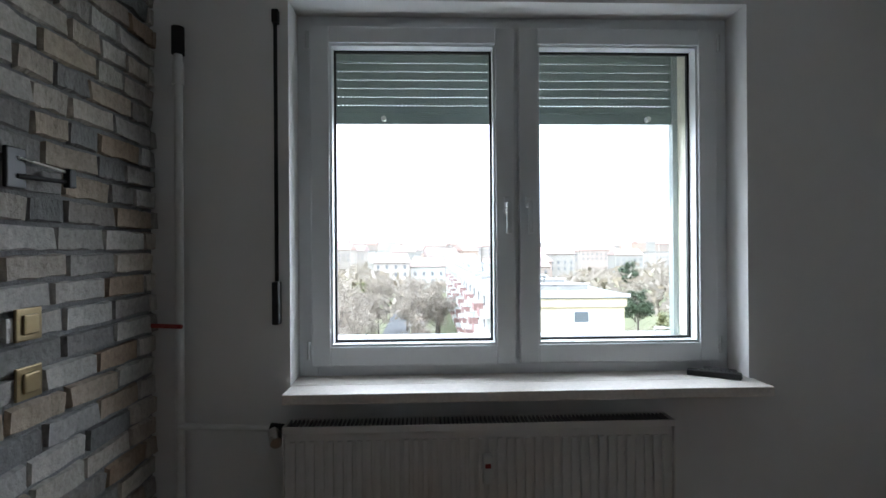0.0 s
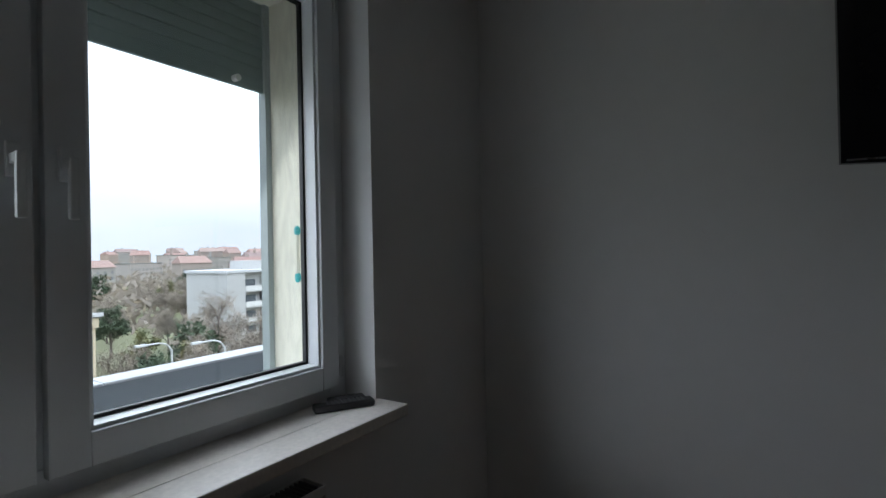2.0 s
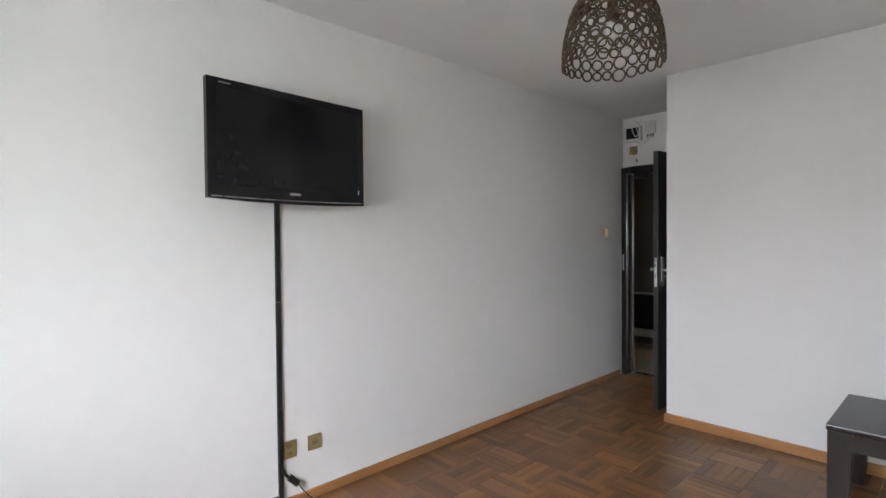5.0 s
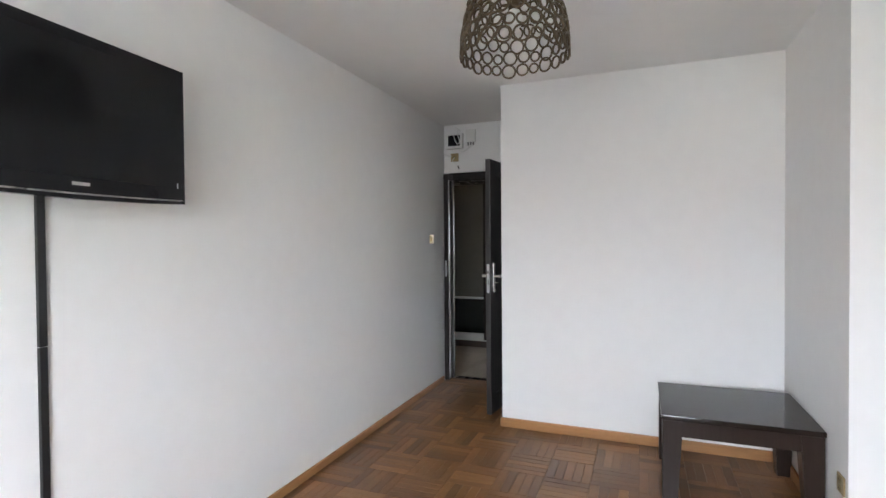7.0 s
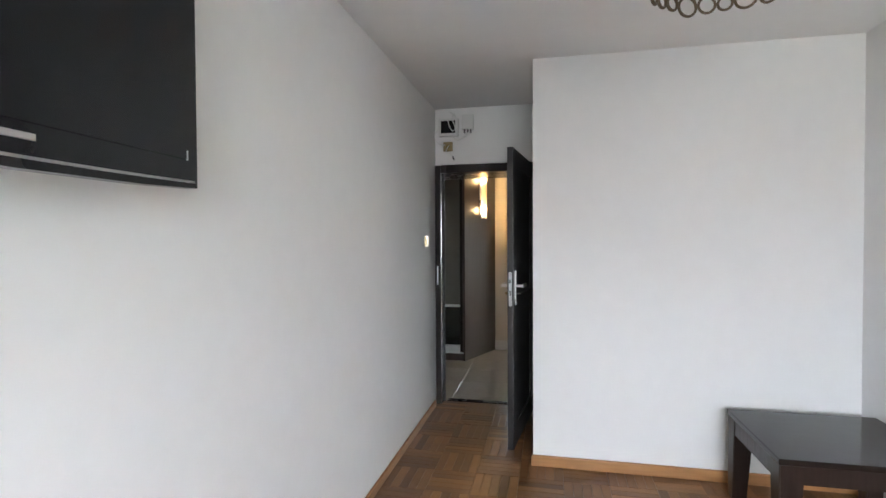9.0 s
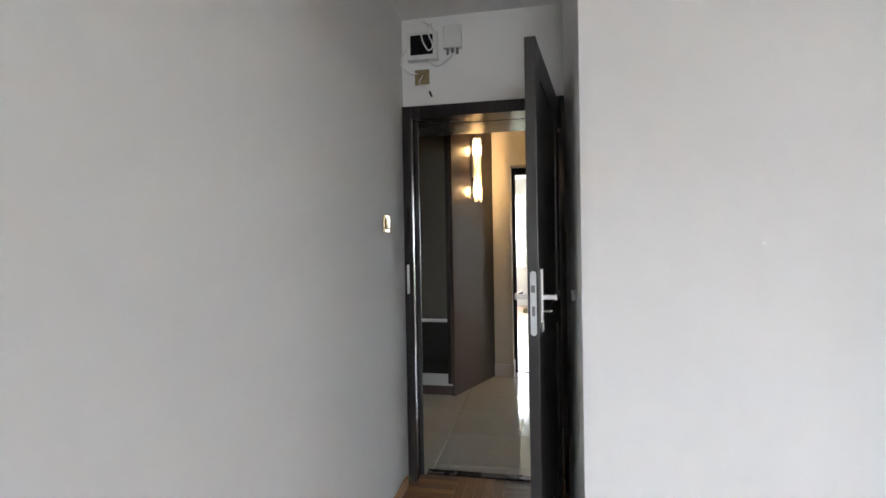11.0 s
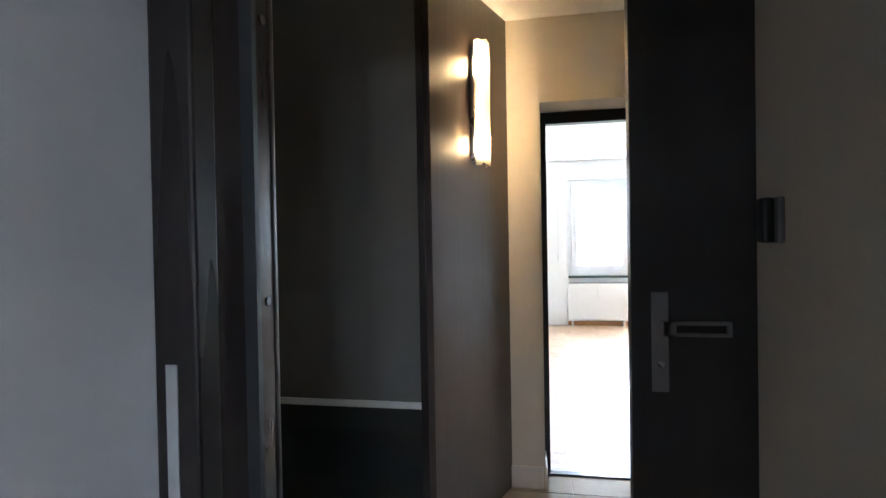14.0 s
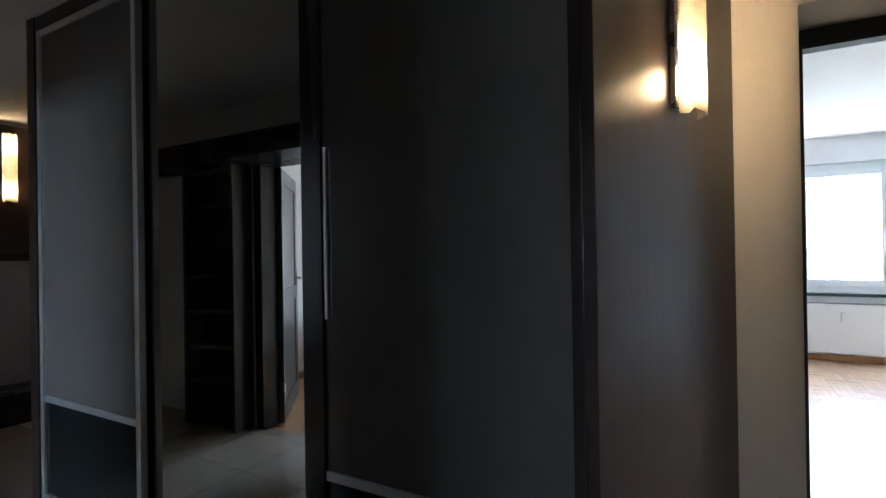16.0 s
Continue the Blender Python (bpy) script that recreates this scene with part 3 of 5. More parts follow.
def socket(parent, c, axis, sign, kind, label="", size=0.041):
    """A square gold plate on a wall. axis: the wall's normal (0 x, 1 y)."""
    def P(u, w, d):
        return (c[0] + sign * d, c[1] + u, c[2] + w) if axis == 0 else (c[0] + u, c[1] + sign * d, c[2] + w)
    bm = bmesh.new()
    box(bm, P(-size, -size, 0), P(size, size, 0.009), 0.004)
    pl = part("plate", bm, M_BRASS, parent, label)
    if kind == "switch":
        bm = bmesh.new()
        box(bm, P(-size * 0.62, -size * 0.62, 0.009), P(size * 0.62, size * 0.62, 0.017), 0.005)
        part("rocker", bm, M_BRASS, pl, "pale gold rocker")
    else:
        bm = bmesh.new()
        n_ = 2 if kind == "double" else 1
        for i in range(n_):
            dz = (0.02 - 0.04 * i) if n_ == 2 else 0
            rod(bm, P(0, dz, 0.006), P(0, dz, 0.0105), 0.017 if n_ == 2 else 0.019, seg=20)
        part("insert", bm, M_BRASSD, pl, "dark gold socket insert")
        for i in range(n_):
            dz = (0.02 - 0.04 * i) if n_ == 2 else 0
            for u in (-0.008, 0.008):
                bm = bmesh.new()
                rod(bm, P(u, dz, 0.008), P(u, dz, 0.0115), 0.0028, seg=8)
                part("contact", bm, M_GASKET, pl)


for z in (1.165, 1.02):
    sw = thing("light_switch", (XW + 0.02, -0.52, z), "gold square light switch on the brick wall", "switch", "switches on the brick wall")
    socket(sw, (0, 0, 0), 0, 1, "switch")
arm = thing("swing_arm_lamp", (XW + 0.02, -0.56, 1.55), "black and chrome swing arm lamp on the brick wall", "lamp")
slab("plate", (0, -0.03, -0.05), (0.012, 0.03, 0.05), M_BLACK, arm, "", 0.004)
bar("lower_bar", (0.012, 0, -0.02), (0.05, 0.12, -0.02), 0.006, M_BLACK, arm, "black bar")
bar("upper_bar", (0.012, 0, 0.025), (0.05, 0.12, 0.005), 0.004, M_CHROME, arm, "chrome bar")
slab("end_joint", (0.042, 0.11, -0.035), (0.062, 0.135, 0.015), M_BLACK, arm, "", 0.004)

# ---- television, conduit, sockets ----
tv = thing("television", (1.765, -1.602, 1.80), "black flat television on a wall bracket", "television", rz=-86.5)
tvw, tvh = 0.397, 0.247
bm = bmesh.new()
pts = [(-tvw, -tvh - 0.002), (-tvw * 0.6, -tvh - 0.011), (0, -tvh - 0.016), (tvw * 0.6, -tvh - 0.013), (tvw, -tvh - 0.006), (tvw, tvh), (-tvw, tvh)]
f0 = [bm.verts.new((x, 0, z)) for x, z in pts]
f1 = [bm.verts.new((x, 0.028, z)) for x, z in pts]
bm.faces.new(f0), bm.faces.new(f1[::-1])
for i in range(7):
    bm.faces.new((f0[i], f1[i], f1[(i + 1) % 7], f0[(i + 1) % 7]))
bmesh.ops.bevel(bm, geom=[e for e in bm.edges if e.calc_face_angle(0) > 0.9], offset=0.004, segments=2, affect="EDGES")
body = part("body", bm, M_GLOSSB, tv, "glossy black bezel")
slab("back_cover", (-0.3, 0.0275, -0.19), (0.3, 0.10, 0.19), M_BLACK, tv, "", 0.02)
slab("screen", (-tvw + 0.038, -0.0025, -tvh + 0.052), (tvw - 0.038, 0.002, tvh - 0.036), M_SCREEN, tv, "dark screen switched off")
bm = bmesh.new()
for i in range(16):
    x0, x1 = -tvw + 0.012 + i * (2 * tvw - 0.024) / 16, -tvw + 0.012 + (i + 1) * (2 * tvw - 0.024) / 16
    zz = lambda x: -tvh + 0.004 - 0.006 * (1 - (x / tvw) ** 2)
    vs = [bm.verts.new(p) for p in ((x0, -0.003, zz(x0)), (x1, -0.003, zz(x1)), (x1, -0.003, zz(x1) + 0.005), (x0, -0.003, zz(x0) + 0.005))]
    bm.faces.new(vs)
bmesh.ops.solidify(bm, geom=list(bm.faces), thickness=0.003)
part("trim_strip", bm, M_CHROME, body, "thin chrome trim strip")
slab("badge", (-0.027, -0.003, -tvh + 0.026), (0.027, 0.001, -tvh + 0.036), M_CHROME, body, "small silver badge")
slab("mark", (-tvw + 0.05, -0.003, tvh - 0.02), (-tvw + 0.1, 0.001, tvh - 0.015), M_GRILLE, body)
slab("standby_mark", (tvw - 0.036, -0.003, -tvh + 0.05), (tvw - 0.033, 0.001, -tvh + 0.07), M_ALU, body)
for z in (-0.08, 0.06):
    slab("bracket_arm", (-0.06, 0.10, z), (0.06, 0.238, z + 0.03), M_BLACK, tv, "black steel wall arm")
slab("wall_plate", (-0.12, 0.225, -0.12), (0.12, 0.236, 0.12), M_BLACK, tv, "black steel wall plate")
cd = thing("cable_conduit", (XE, -1.622, 0.0), "black cable duct down the wall under the television", "cable duct")
rc = random.Random(3)
for i, (z0, z1) in enumerate(((0.052, 0.52), (0.522, 1.06), (1.062, 1.62))):
    slab("duct", (-0.017, -0.012 + rc.uniform(-0.002, 0.002), z0), (-0.0005, 0.012, z1), M_BLACK, cd, "", 0.002)
for y0, y1 in ((0.0125, 0.6), (0.602, 1.21)):          # run along the top of the skirting
    slab("duct", (-0.0165, y0, 0.0515), (-0.0005, y1, 0.075), M_BLACK, cd, "", 0.002)
s1 = thing("wall_socket", (XE, -1.667, 0.295), "gold double wall socket under the television", "socket")
socket(s1, (0, 0, 0), 0, -1, "double", size=0.046)
s2 = thing("aerial_socket", (XE, -1.817, 0.295), "gold aerial wall socket under the television", "socket")
socket(s2, (0, 0, 0), 0, -1, "aerial", size=0.04)
pg = thing("power_cable", (XE, -1.63, 0.0), "black power plug and cable hanging by the duct", "cable")
bar("plug", (-0.03, -0.075, 0.115), (-0.012, -0.035, 0.155), 0.018, M_BLACK, pg, "black plug")
tube("cable", [(-0.02, 0.005, 0.22), (-0.03, -0.01, 0.18), (-0.022, -0.035, 0.155)], 0.008, M_BLACK, pg)
tube("tail", [(-0.03, -0.075, 0.115), (-0.05, -0.11, 0.06), (-0.08, -0.16, 0.006)], 0.003, M_BLACK, pg)
s3 = thing("wall_socket", (XW2, -3.27, 0.31), "gold wall socket beside the low table", "socket")
socket(s3, (0, 0, 0), 0, 1, "double")
s4 = thing("light_switch", (XE, -4.926, 1.415), "gold square light switch beside the bedroom door", "switch")
socket(s4, (0, 0, 0), 0, -1, "switch", size=0.043)

# ---- low table ----
tb = thing("coffee_table", (-0.288, -3.767, 0.0), "dark wenge low table with tapered legs", "table")
tx, ty, tz = 0.36, 0.327, 0.475
slab("tabletop", (-tx, -ty, tz - 0.026), (tx, ty, tz), M_WENGEH, tb, "polished dark top", 0.004)
for sx in (-1, 1):
    slab("apron", (sx * (tx - 0.022) - 0.012, -ty + 0.09, tz - 0.11), (sx * (tx - 0.022) + 0.012, ty - 0.09, tz - 0.026), M_WENGE, tb)
    slab("apron", (-tx + 0.09, sx * (ty - 0.022) - 0.012, tz - 0.11), (tx - 0.09, sx * (ty - 0.022) + 0.012, tz - 0.026), M_WENGE, tb)
    for sy in (-1, 1):
        bm = bmesh.new()
        for v in box(bm, (sx * (tx - 0.005), sy * (ty - 0.005), 0), (sx * (tx - 0.105), sy * (ty - 0.105), tz - 0.026)):
            if v.co.z < 0.01:
                if abs(v.co.x) < tx - 0.05:
                    v.co.x += sx * 0.028
                if abs(v.co.y) < ty - 0.05:
                    v.co.y += sy * 0.028
        bmesh.ops.bevel(bm, geom=list(bm.edges), offset=0.003, segments=2, affect="EDGES")
        part("leg", bm, M_WENGE, tb, "tapered leg")

# ---- pendant lamp of rings ----
pl = thing("pendant_lamp", (0.597, -2.38, 2.045), "bronze pendant lamp with a dome of metal rings", "pendant lamp")
bar("ceiling_rose", (0, 0, 0.48), (0, 0, ZC - 2.045), 0.05, M_SHADE, pl, "", seg=24)
bar("cord", (0, 0, 0.3), (0, 0, 0.485), 0.005, M_SHADE, pl, "dark cord")
bar("lamp_holder", (0, 0, 0.2), (0, 0, 0.34), 0.02, M_SHADE, pl, "dark lamp holder", seg=18)
bm = bmesh.new()
ball(bm, (0, 0, 0.155), 0.03, 1, 1, 1.35)
part("bulb", bm, M_WHITEP, pl, "white bulb", smooth=True)
shd = new("shade")
shd.parent = pl


def ring_mesh(R, r):
    bm = bmesh.new()
    nu, nv = 18, 6
    g = [[bm.verts.new(((R + r * math.cos(2 * math.pi * j / nv)) * math.cos(2 * math.pi * i / nu), (R + r * math.cos(2 * math.pi * j / nv)) * math.sin(2 * math.pi * i / nu), 1.3 * r * math.sin(2 * math.pi * j / nv))) for j in range(nv)] for i in range(nu)]
    for i in range(nu):
        for j in range(nv):
            bm.faces.new((g[i][j], g[(i + 1) % nu][j], g[(i + 1) % nu][(j + 1) % nv], g[i][(j + 1) % nv]))
    return mesh_of("ring", bm, M_SHADE, True)


bm = bmesh.new()
bmesh.ops.create_cone(bm, cap_ends=True, segments=20, radius1=0.06, radius2=0.045, depth=0.02, matrix=Matrix.Translation((0, 0, 0.335)))
cap = part("shade_cap", bm, M_SHADE, pl, "dark metal cap")
rings = {R: ring_mesh(R, 0.0038) for R in (0.014, 0.018, 0.022, 0.026)}
bpy.data.objects.remove(shd)
rr_ = random.Random(11)
a = 0.03
rows_ = []
while a < 1.42:                              # angle up the dome from its rim
    R0 = rr_.choice((0.018, 0.022)) if a > 0.2 else 0.021
    rows_.append((a, R0))
    a += 2 * (R0 + 0.0015) / 0.27 * 0.95
for a, R0 in rows_:
    rad_ = 0.194 * math.cos(a) ** 0.75
    circ = 2 * math.pi * rad_
    th = rr_.uniform(0, 1)
    end = th + 2 * math.pi
    while th < end - 0.05:
        R = rr_.choice((R0 - 0.004, R0, R0, R0, R0 + 0.004))
        R = min(rings, key=lambda q: abs(q - R))
        step = 2 * (R + 0.003) / rad_
        t_ = th + step / 2
        aa = max(0.0, a + rr_.uniform(-0.018, 0.018))
        p = Vector((rad_ * math.cos(t_), rad_ * math.sin(t_), 0.025 + 0.31 * math.sin(aa)))
        nrm = Vector((math.cos(t_) * math.cos(aa) / 0.194, math.sin(t_) * math.cos(aa) / 0.194, math.sin(aa) / 0.31)).normalized()
        ob = new("ring", rings[R])
        ob.parent = cap
        ob.matrix_basis = Matrix.Translation(p) @ nrm.to_track_quat("Z", "Y").to_matrix().to_4x4()
        th += step


# ---- doors ----
def lever(parent, x, y, z, side, dx):
    """A square-section lever on a face at y, pointing along dx, standing off to side."""
    bm = bmesh.new()
    box(bm, (x - 0.008, y, z - 0.009), (x + 0.008, y + side * 0.05, z + 0.009), 0.002)
    box(bm, (x - 0.011 * dx, y + side * 0.038, z - 0.011), (x + 0.125 * dx, y + side * 0.05, z + 0.011), 0.003)
    part("lever", bm, M_CHROME, parent, "brushed steel lever")


def door_leaf(name, hinge, rz, width, height, label, panel=True):
    """A leaf along local +x from its hinge, 0.04 thick."""
    d = thing(name, hinge, label, "door", rz=rz)
    d["kind"] = "structure"
    bm = bmesh.new()
    w, h, t = width, height, 0.02
    if panel:
        fr = 0.12
        for a, b in (((0, -t, 0.008), (fr, t, h)), ((w - fr, -t, 0.008), (w, t, h)), ((fr, -t, 0.008), (w - fr, t, 0.16)), ((fr, -t, h - fr), (w - fr, t, h)), ((fr, -t, 0.92), (w - fr, t, 1.04))):
            box(bm, a, b, 0.003)
        part("leaf_frame", bm, M_DOOR, d, "dark laminate stiles and rails")
        for z0, z1 in ((0.16, 0.92), (1.04, h - fr)):
            slab("leaf_panel", (fr - 0.01, -0.011, z0 - 0.01), (w - fr + 0.01, 0.011, z1 + 0.01), M_DOOR, d, "recessed dark panel")
    else:
        box(bm, (0, -t, 0.008), (w, t, h), 0.003)
        part("leaf_panel", bm, M_DOOR, d, "plain dark leaf")
    return d


leaf = door_leaf("door_1", (1.198, -5.235, 0), math.degrees(math.atan2(0.83, 0.102)), 0.84, 2.045, "open anthracite panelled bedroom door")
xk = 0.84 - 0.062
for side in (-1, 1):
    pl_ = slab("handle_plate", (xk - 0.019, side * 0.02, 0.985), (xk + 0.019, side * 0.0285, 1.215), M_CHROME, leaf, "long steel handle plate", 0.002)
    lever(pl_, xk, side * 0.028, 1.112, side, -1)
    if side < 0:
        bar("lock_cylinder", (xk, -0.028, 1.06), (xk, -0.046, 1.06), 0.009, M_BRASS, pl_, "brass lock cylinder")
    else:
        bar("key", (xk, 0.028, 1.06), (xk, 0.06, 1.06), 0.004, M_CHROME, pl_, "key left in the lock")
bm = bmesh.new()
box(bm, (0.8385, -0.011, 0.99), (0.8425, 0.011, 1.2))
for z in (0.99, 1.2):
    rod(bm, (0.8385, 0, z), (0.8425, 0, z), 0.011, seg=18)
lk = part("lock_plate", bm, M_ALU, leaf, "pale rounded lock face plate")
slab("latch", (0.842, -0.007, 1.135), (0.852, 0.007, 1.16), M_GRILLE, lk, "dark latch bolt")
slab("bolt", (0.842, -0.005, 1.05), (0.8435, 0.006, 1.085), M_GRILLE, lk)
for z in (0.25, 1.75):
    bar("hinge", (-0.012, 0.0, z), (-0.012, 0.0, z + 0.09), 0.008, M_CHROME, leaf, "steel hinge")
stp = thing("door_stop", (XJ, -4.62, 1.10), "round clear wall bumper behind the door handle", "door stop")
bar("bumper", (0, 0, 0), (0.012, 0, 0), 0.022, M_WHITEP, stp, "", seg=20)

fr1 = thing("door_frame", (1.57, YD, 0), "dark laminate bedroom door frame", "door frame")
fr1["kind"] = "structure"
o = lambda x, y, z: (x - 1.57, y - YD, z)
for y0, y1 in ((YD - 0.001, YD + 0.038), (YH - 0.012, YH + 0.001)):
    xr = XJ if y0 > -5.3 else HW + 0.03
    slab("architrave", o(1.96, y0, 0), o(XE - 0.002 if y0 > -5.3 else 2.012, y1, 2.065), M_FRAME, fr1, "", 0.004)
    slab("architrave", o(xr + 0.001, y0, 0), o(1.165, y1, 2.065), M_FRAME, fr1, "", 0.004)
    slab("architrave_top", o(1.165, y0, 2.0), o(1.96, y1, 2.065), M_FRAME, fr1, "", 0.004)
slab("jamb_lining", o(1.962, YH, 0), o(XE - 0.001, YD - 0.001, 2.06), M_JAMB, fr1, "glossy dark jamb lining")
slab("jamb_lining", o(XJ + 0.001, YH, 0), o(1.16, YD - 0.001, 2.06), M_JAMB, fr1)
slab("head_lining", o(1.16, YH, 2.0), o(1.962, YD - 0.001, 2.074), M_FRAME, fr1)
sp_ = slab("strike_plate", o(1.984, YD + 0.037, 1.04), o(1.997, YD + 0.0395, 1.2), M_ALU, fr1, "pale metal strike plate")
slab("seal", o(1.945, -5.345, 0), o(1.9615, -5.335, 2.0), M_GASKET, fr1, "dark door stop rebate")
bm = bmesh.new()
for z in (0.45, 0.85, 1.25, 1.62):
    rod(bm, o(1.963, -5.39, z), o(1.9605, -5.39, z), 0.006, seg=10)
part("cover_caps", bm, M_DOOR, fr1, "small dark cover caps")

# meter boxes over the door
mb = thing("meter_box", (1.89, YD, 2.31), "small white box with dark display over the bedroom door", "meter box")
slab("case", (-0.085, 0.0005, 0), (0.085, 0.05, 0.15), M_WHITEP, mb, "white plastic case", 0.006)
slab("display", (-0.062, 0.05, 0.025), (0.062, 0.053, 0.13), M_GLOSSB, mb, "dark window")
sd = thing("splitter_box", (1.725, YD, 2.365), "small white cable splitter box over the door", "junction box")
slab("case", (-0.05, 0.0005, 0), (0.05, 0.035, 0.125), M_WHITEP, sd, "", 0.005)
for x in (-0.025, 0.0, 0.028):
    bar("connector", (x, 0.018, -0.03), (x, 0.018, 0.0), 0.007, M_GRILLE, sd, "dark plug")
slab("label_strip", (-0.03, 0.035, 0.02), (0.03, 0.0365, 0.04), M_RAD, sd)
so = thing("wall_socket", (1.9, YD, 2.228), "gold wall socket over the bedroom door", "socket")
socket(so, (0, 0, 0), 1, 1, "single")
wr = thing("loose_cables", (1.85, YD + 0.03, 2.1), "loose white cables hanging over the door", "cable")
tube("cable", [(0.04, 0.03, 0.34), (0.02, 0.035, 0.28), (-0.01, 0.035, 0.25), (0.0, 0.03, 0.37), (-0.02, 0.02, 0.40)], 0.004, M_WHITEP, wr)
tube("cable", [(-0.13, -0.01, 0.24), (-0.1, 0.01, 0.2), (-0.02, 0.01, 0.18), (-0.02, 0.01, 0.38), (0.03, 0.0, 0.42)], 0.005, M_WHITEP, wr)
tube("cable", [(0.04, 0.0, 0.13), (0.055, 0.02, 0.08), (0.02, 0.025, 0.06), (0.01, 0.01, 0.02)], 0.003, M_WHITEP, wr)
tube("cable", [(0.13, 0.0, 0.28), (0.16, 0.01, 0.2), (0.1, 0.01, 0.14), (0.07, 0.0, 0.14)], 0.004, M_WHITEP, wr)
bar("plug", (0.0, 0.02, 0.035), (-0.012, 0.02, 0.005), 0.006, M_BLACK, wr, "small black plug")

# dark entrance leaf in the hall
d2 = door_leaf("door_2", (0.53, -6.13, 0), 0, 0.84, 2.06, "open plain dark door leaf in the hall", panel=False)
bm = bmesh.new()
box(bm, (0.752, 0.02, 0.939), (0.792, 0.028, 1.19), 0.002)
p2 = part("handle_plate", bm, M_SATIN, d2, "long matt steel handle plate")
bm = bmesh.new()
for a, b in (((0.758, 0.028, 1.09), (0.774, 0.07, 1.118)), ((0.62, 0.055, 1.114), (0.775, 0.07, 1.122)), ((0.62, 0.055, 1.086), (0.775, 0.07, 1.094)), ((0.62, 0.055, 1.086), (0.63, 0.07, 1.122)), ((0.745, 0.055, 1.086), (0.775, 0.07, 1.122))):
    box(bm, a, b, 0.001)
part("lever", bm, M_SATIN, p2, "slotted matt steel lever")
bar("lock_cylinder", (0.772, 0.026, 1.01), (0.772, 0.034, 1.01), 0.008, M_CHROME, p2)
hk = thing("entry_phone", (HW, -5.99, 1.31), "small dark handset hook on the hall wall", "entry phone")
slab("base", (0.0005, -0.03, 0), (0.015, 0.03, 0.1), M_GRILLE, hk, "", 0.004)
slab("handset", (0.015, -0.018, 0.0), (0.04, 0.018, 0.1), M_BLACK, hk, "", 0.008)

# ---- wardrobe with sliding doors ----
wd = thing("wardrobe", (2.015, WF, 0), "dark wenge built-in wardrobe with smoked glass sliding doors", "wardrobe")
A, B = (0.0, 0.0), (-0.28, -0.695)
bm = bmesh.new()
prism(bm, [(0.0, 0.0), (-0.28, -0.695), (-0.255, -0.695), (0.03, -0.012)], 0, ZH - 0.002)
part("end_panel", bm, M_WARD, wd, "slanted brown veneer end panel")
slab("plinth", (0.02, -0.06, 0), (2.66, -0.025, 0.085), M_WARD, wd)
slab("far_end_panel", (2.66, -0.69, 0), (2.735, 0.0, ZH - 0.002), M_WENGE, wd)
slab("back_panel", (0.05, -0.69, 0.05), (2.66, -0.67, ZH - 0.004), M_WENGE, wd)
slab("top_rail", (0.02, -0.07, 2.43), (2.66, -0.005, ZH - 0.004), M_WENGE, wd, "dark top rail")
slab("bottom_track", (0.02, -0.075, 0.085), (2.66, -0.005, 0.098), M_ALU, wd, "aluminium floor track")


def slide(x0, x1, y, kind):
    nm = "sliding_door"
    bm = bmesh.new()
    box(bm, (x0, y - 0.03, 0.1), (x0 + 0.03, y, 2.44), 0.003), box(bm, (x1 - (0.085 if kind == "near" else 0.03), y - 0.03, 0.1), (x1, y, 2.44), 0.003)
    d = part(nm, bm, M_ALU if kind == "far" else M_FRAME, wd, "sliding door with slim stiles")
    slab("bottom_rail", (x0 + 0.03, y - 0.028, 0.1), (x1 - 0.03, y - 0.002, 0.185), M_ALU, d, "wide aluminium bottom rail")
    slab("top_rail", (x0 + 0.03, y - 0.028, 2.4), (x1 - 0.03, y - 0.002, 2.44), M_ALU if kind == "far" else M_FRAME, d)
    if kind == "mirror":
        slab("mirror", (x0 + 0.03, y - 0.02, 0.185), (x1 - 0.03, y - 0.012, 2.4), M_MIRROR, d, "tall bronze-tinted mirror")
    else:
        slab("mid_rail", (x0 + 0.03, y - 0.026, 0.632), (x1 - 0.03, y - 0.004, 0.66), M_ALU, d, "aluminium glazing bar")
        slab("upper_glass", (x0 + 0.03, y - 0.02, 0.66), (x1 - 0.03, y - 0.012, 2.4), M_GLASSG, d, "smoked grey glass")
        slab("lower_glass", (x0 + 0.03, y - 0.02, 0.185), (x1 - 0.03, y - 0.012, 0.632), M_GLASSB, d, "black glass")
    return d


dn = slide(0.03, 0.91, -0.008, "near")
bm = bmesh.new()
box(bm, (0.792, -0.009, 1.13), (0.806, 0.006, 1.65), 0.002)
part("pull", bm, M_ALU, dn, "slim aluminium pull")
slide(0.88, 1.85, -0.042, "mirror")
slide(1.815, 2.66, -0.008, "far")

# wall lamp on the slanted end panel
nrm = Vector((-0.695, 0.28, 0)).normalized()
base = Vector((2.015, WF, 0)) + Vector((-0.28, -0.695, 0)) * 0.50
ang = math.degrees(math.atan2(nrm.y, nrm.x)) - 90


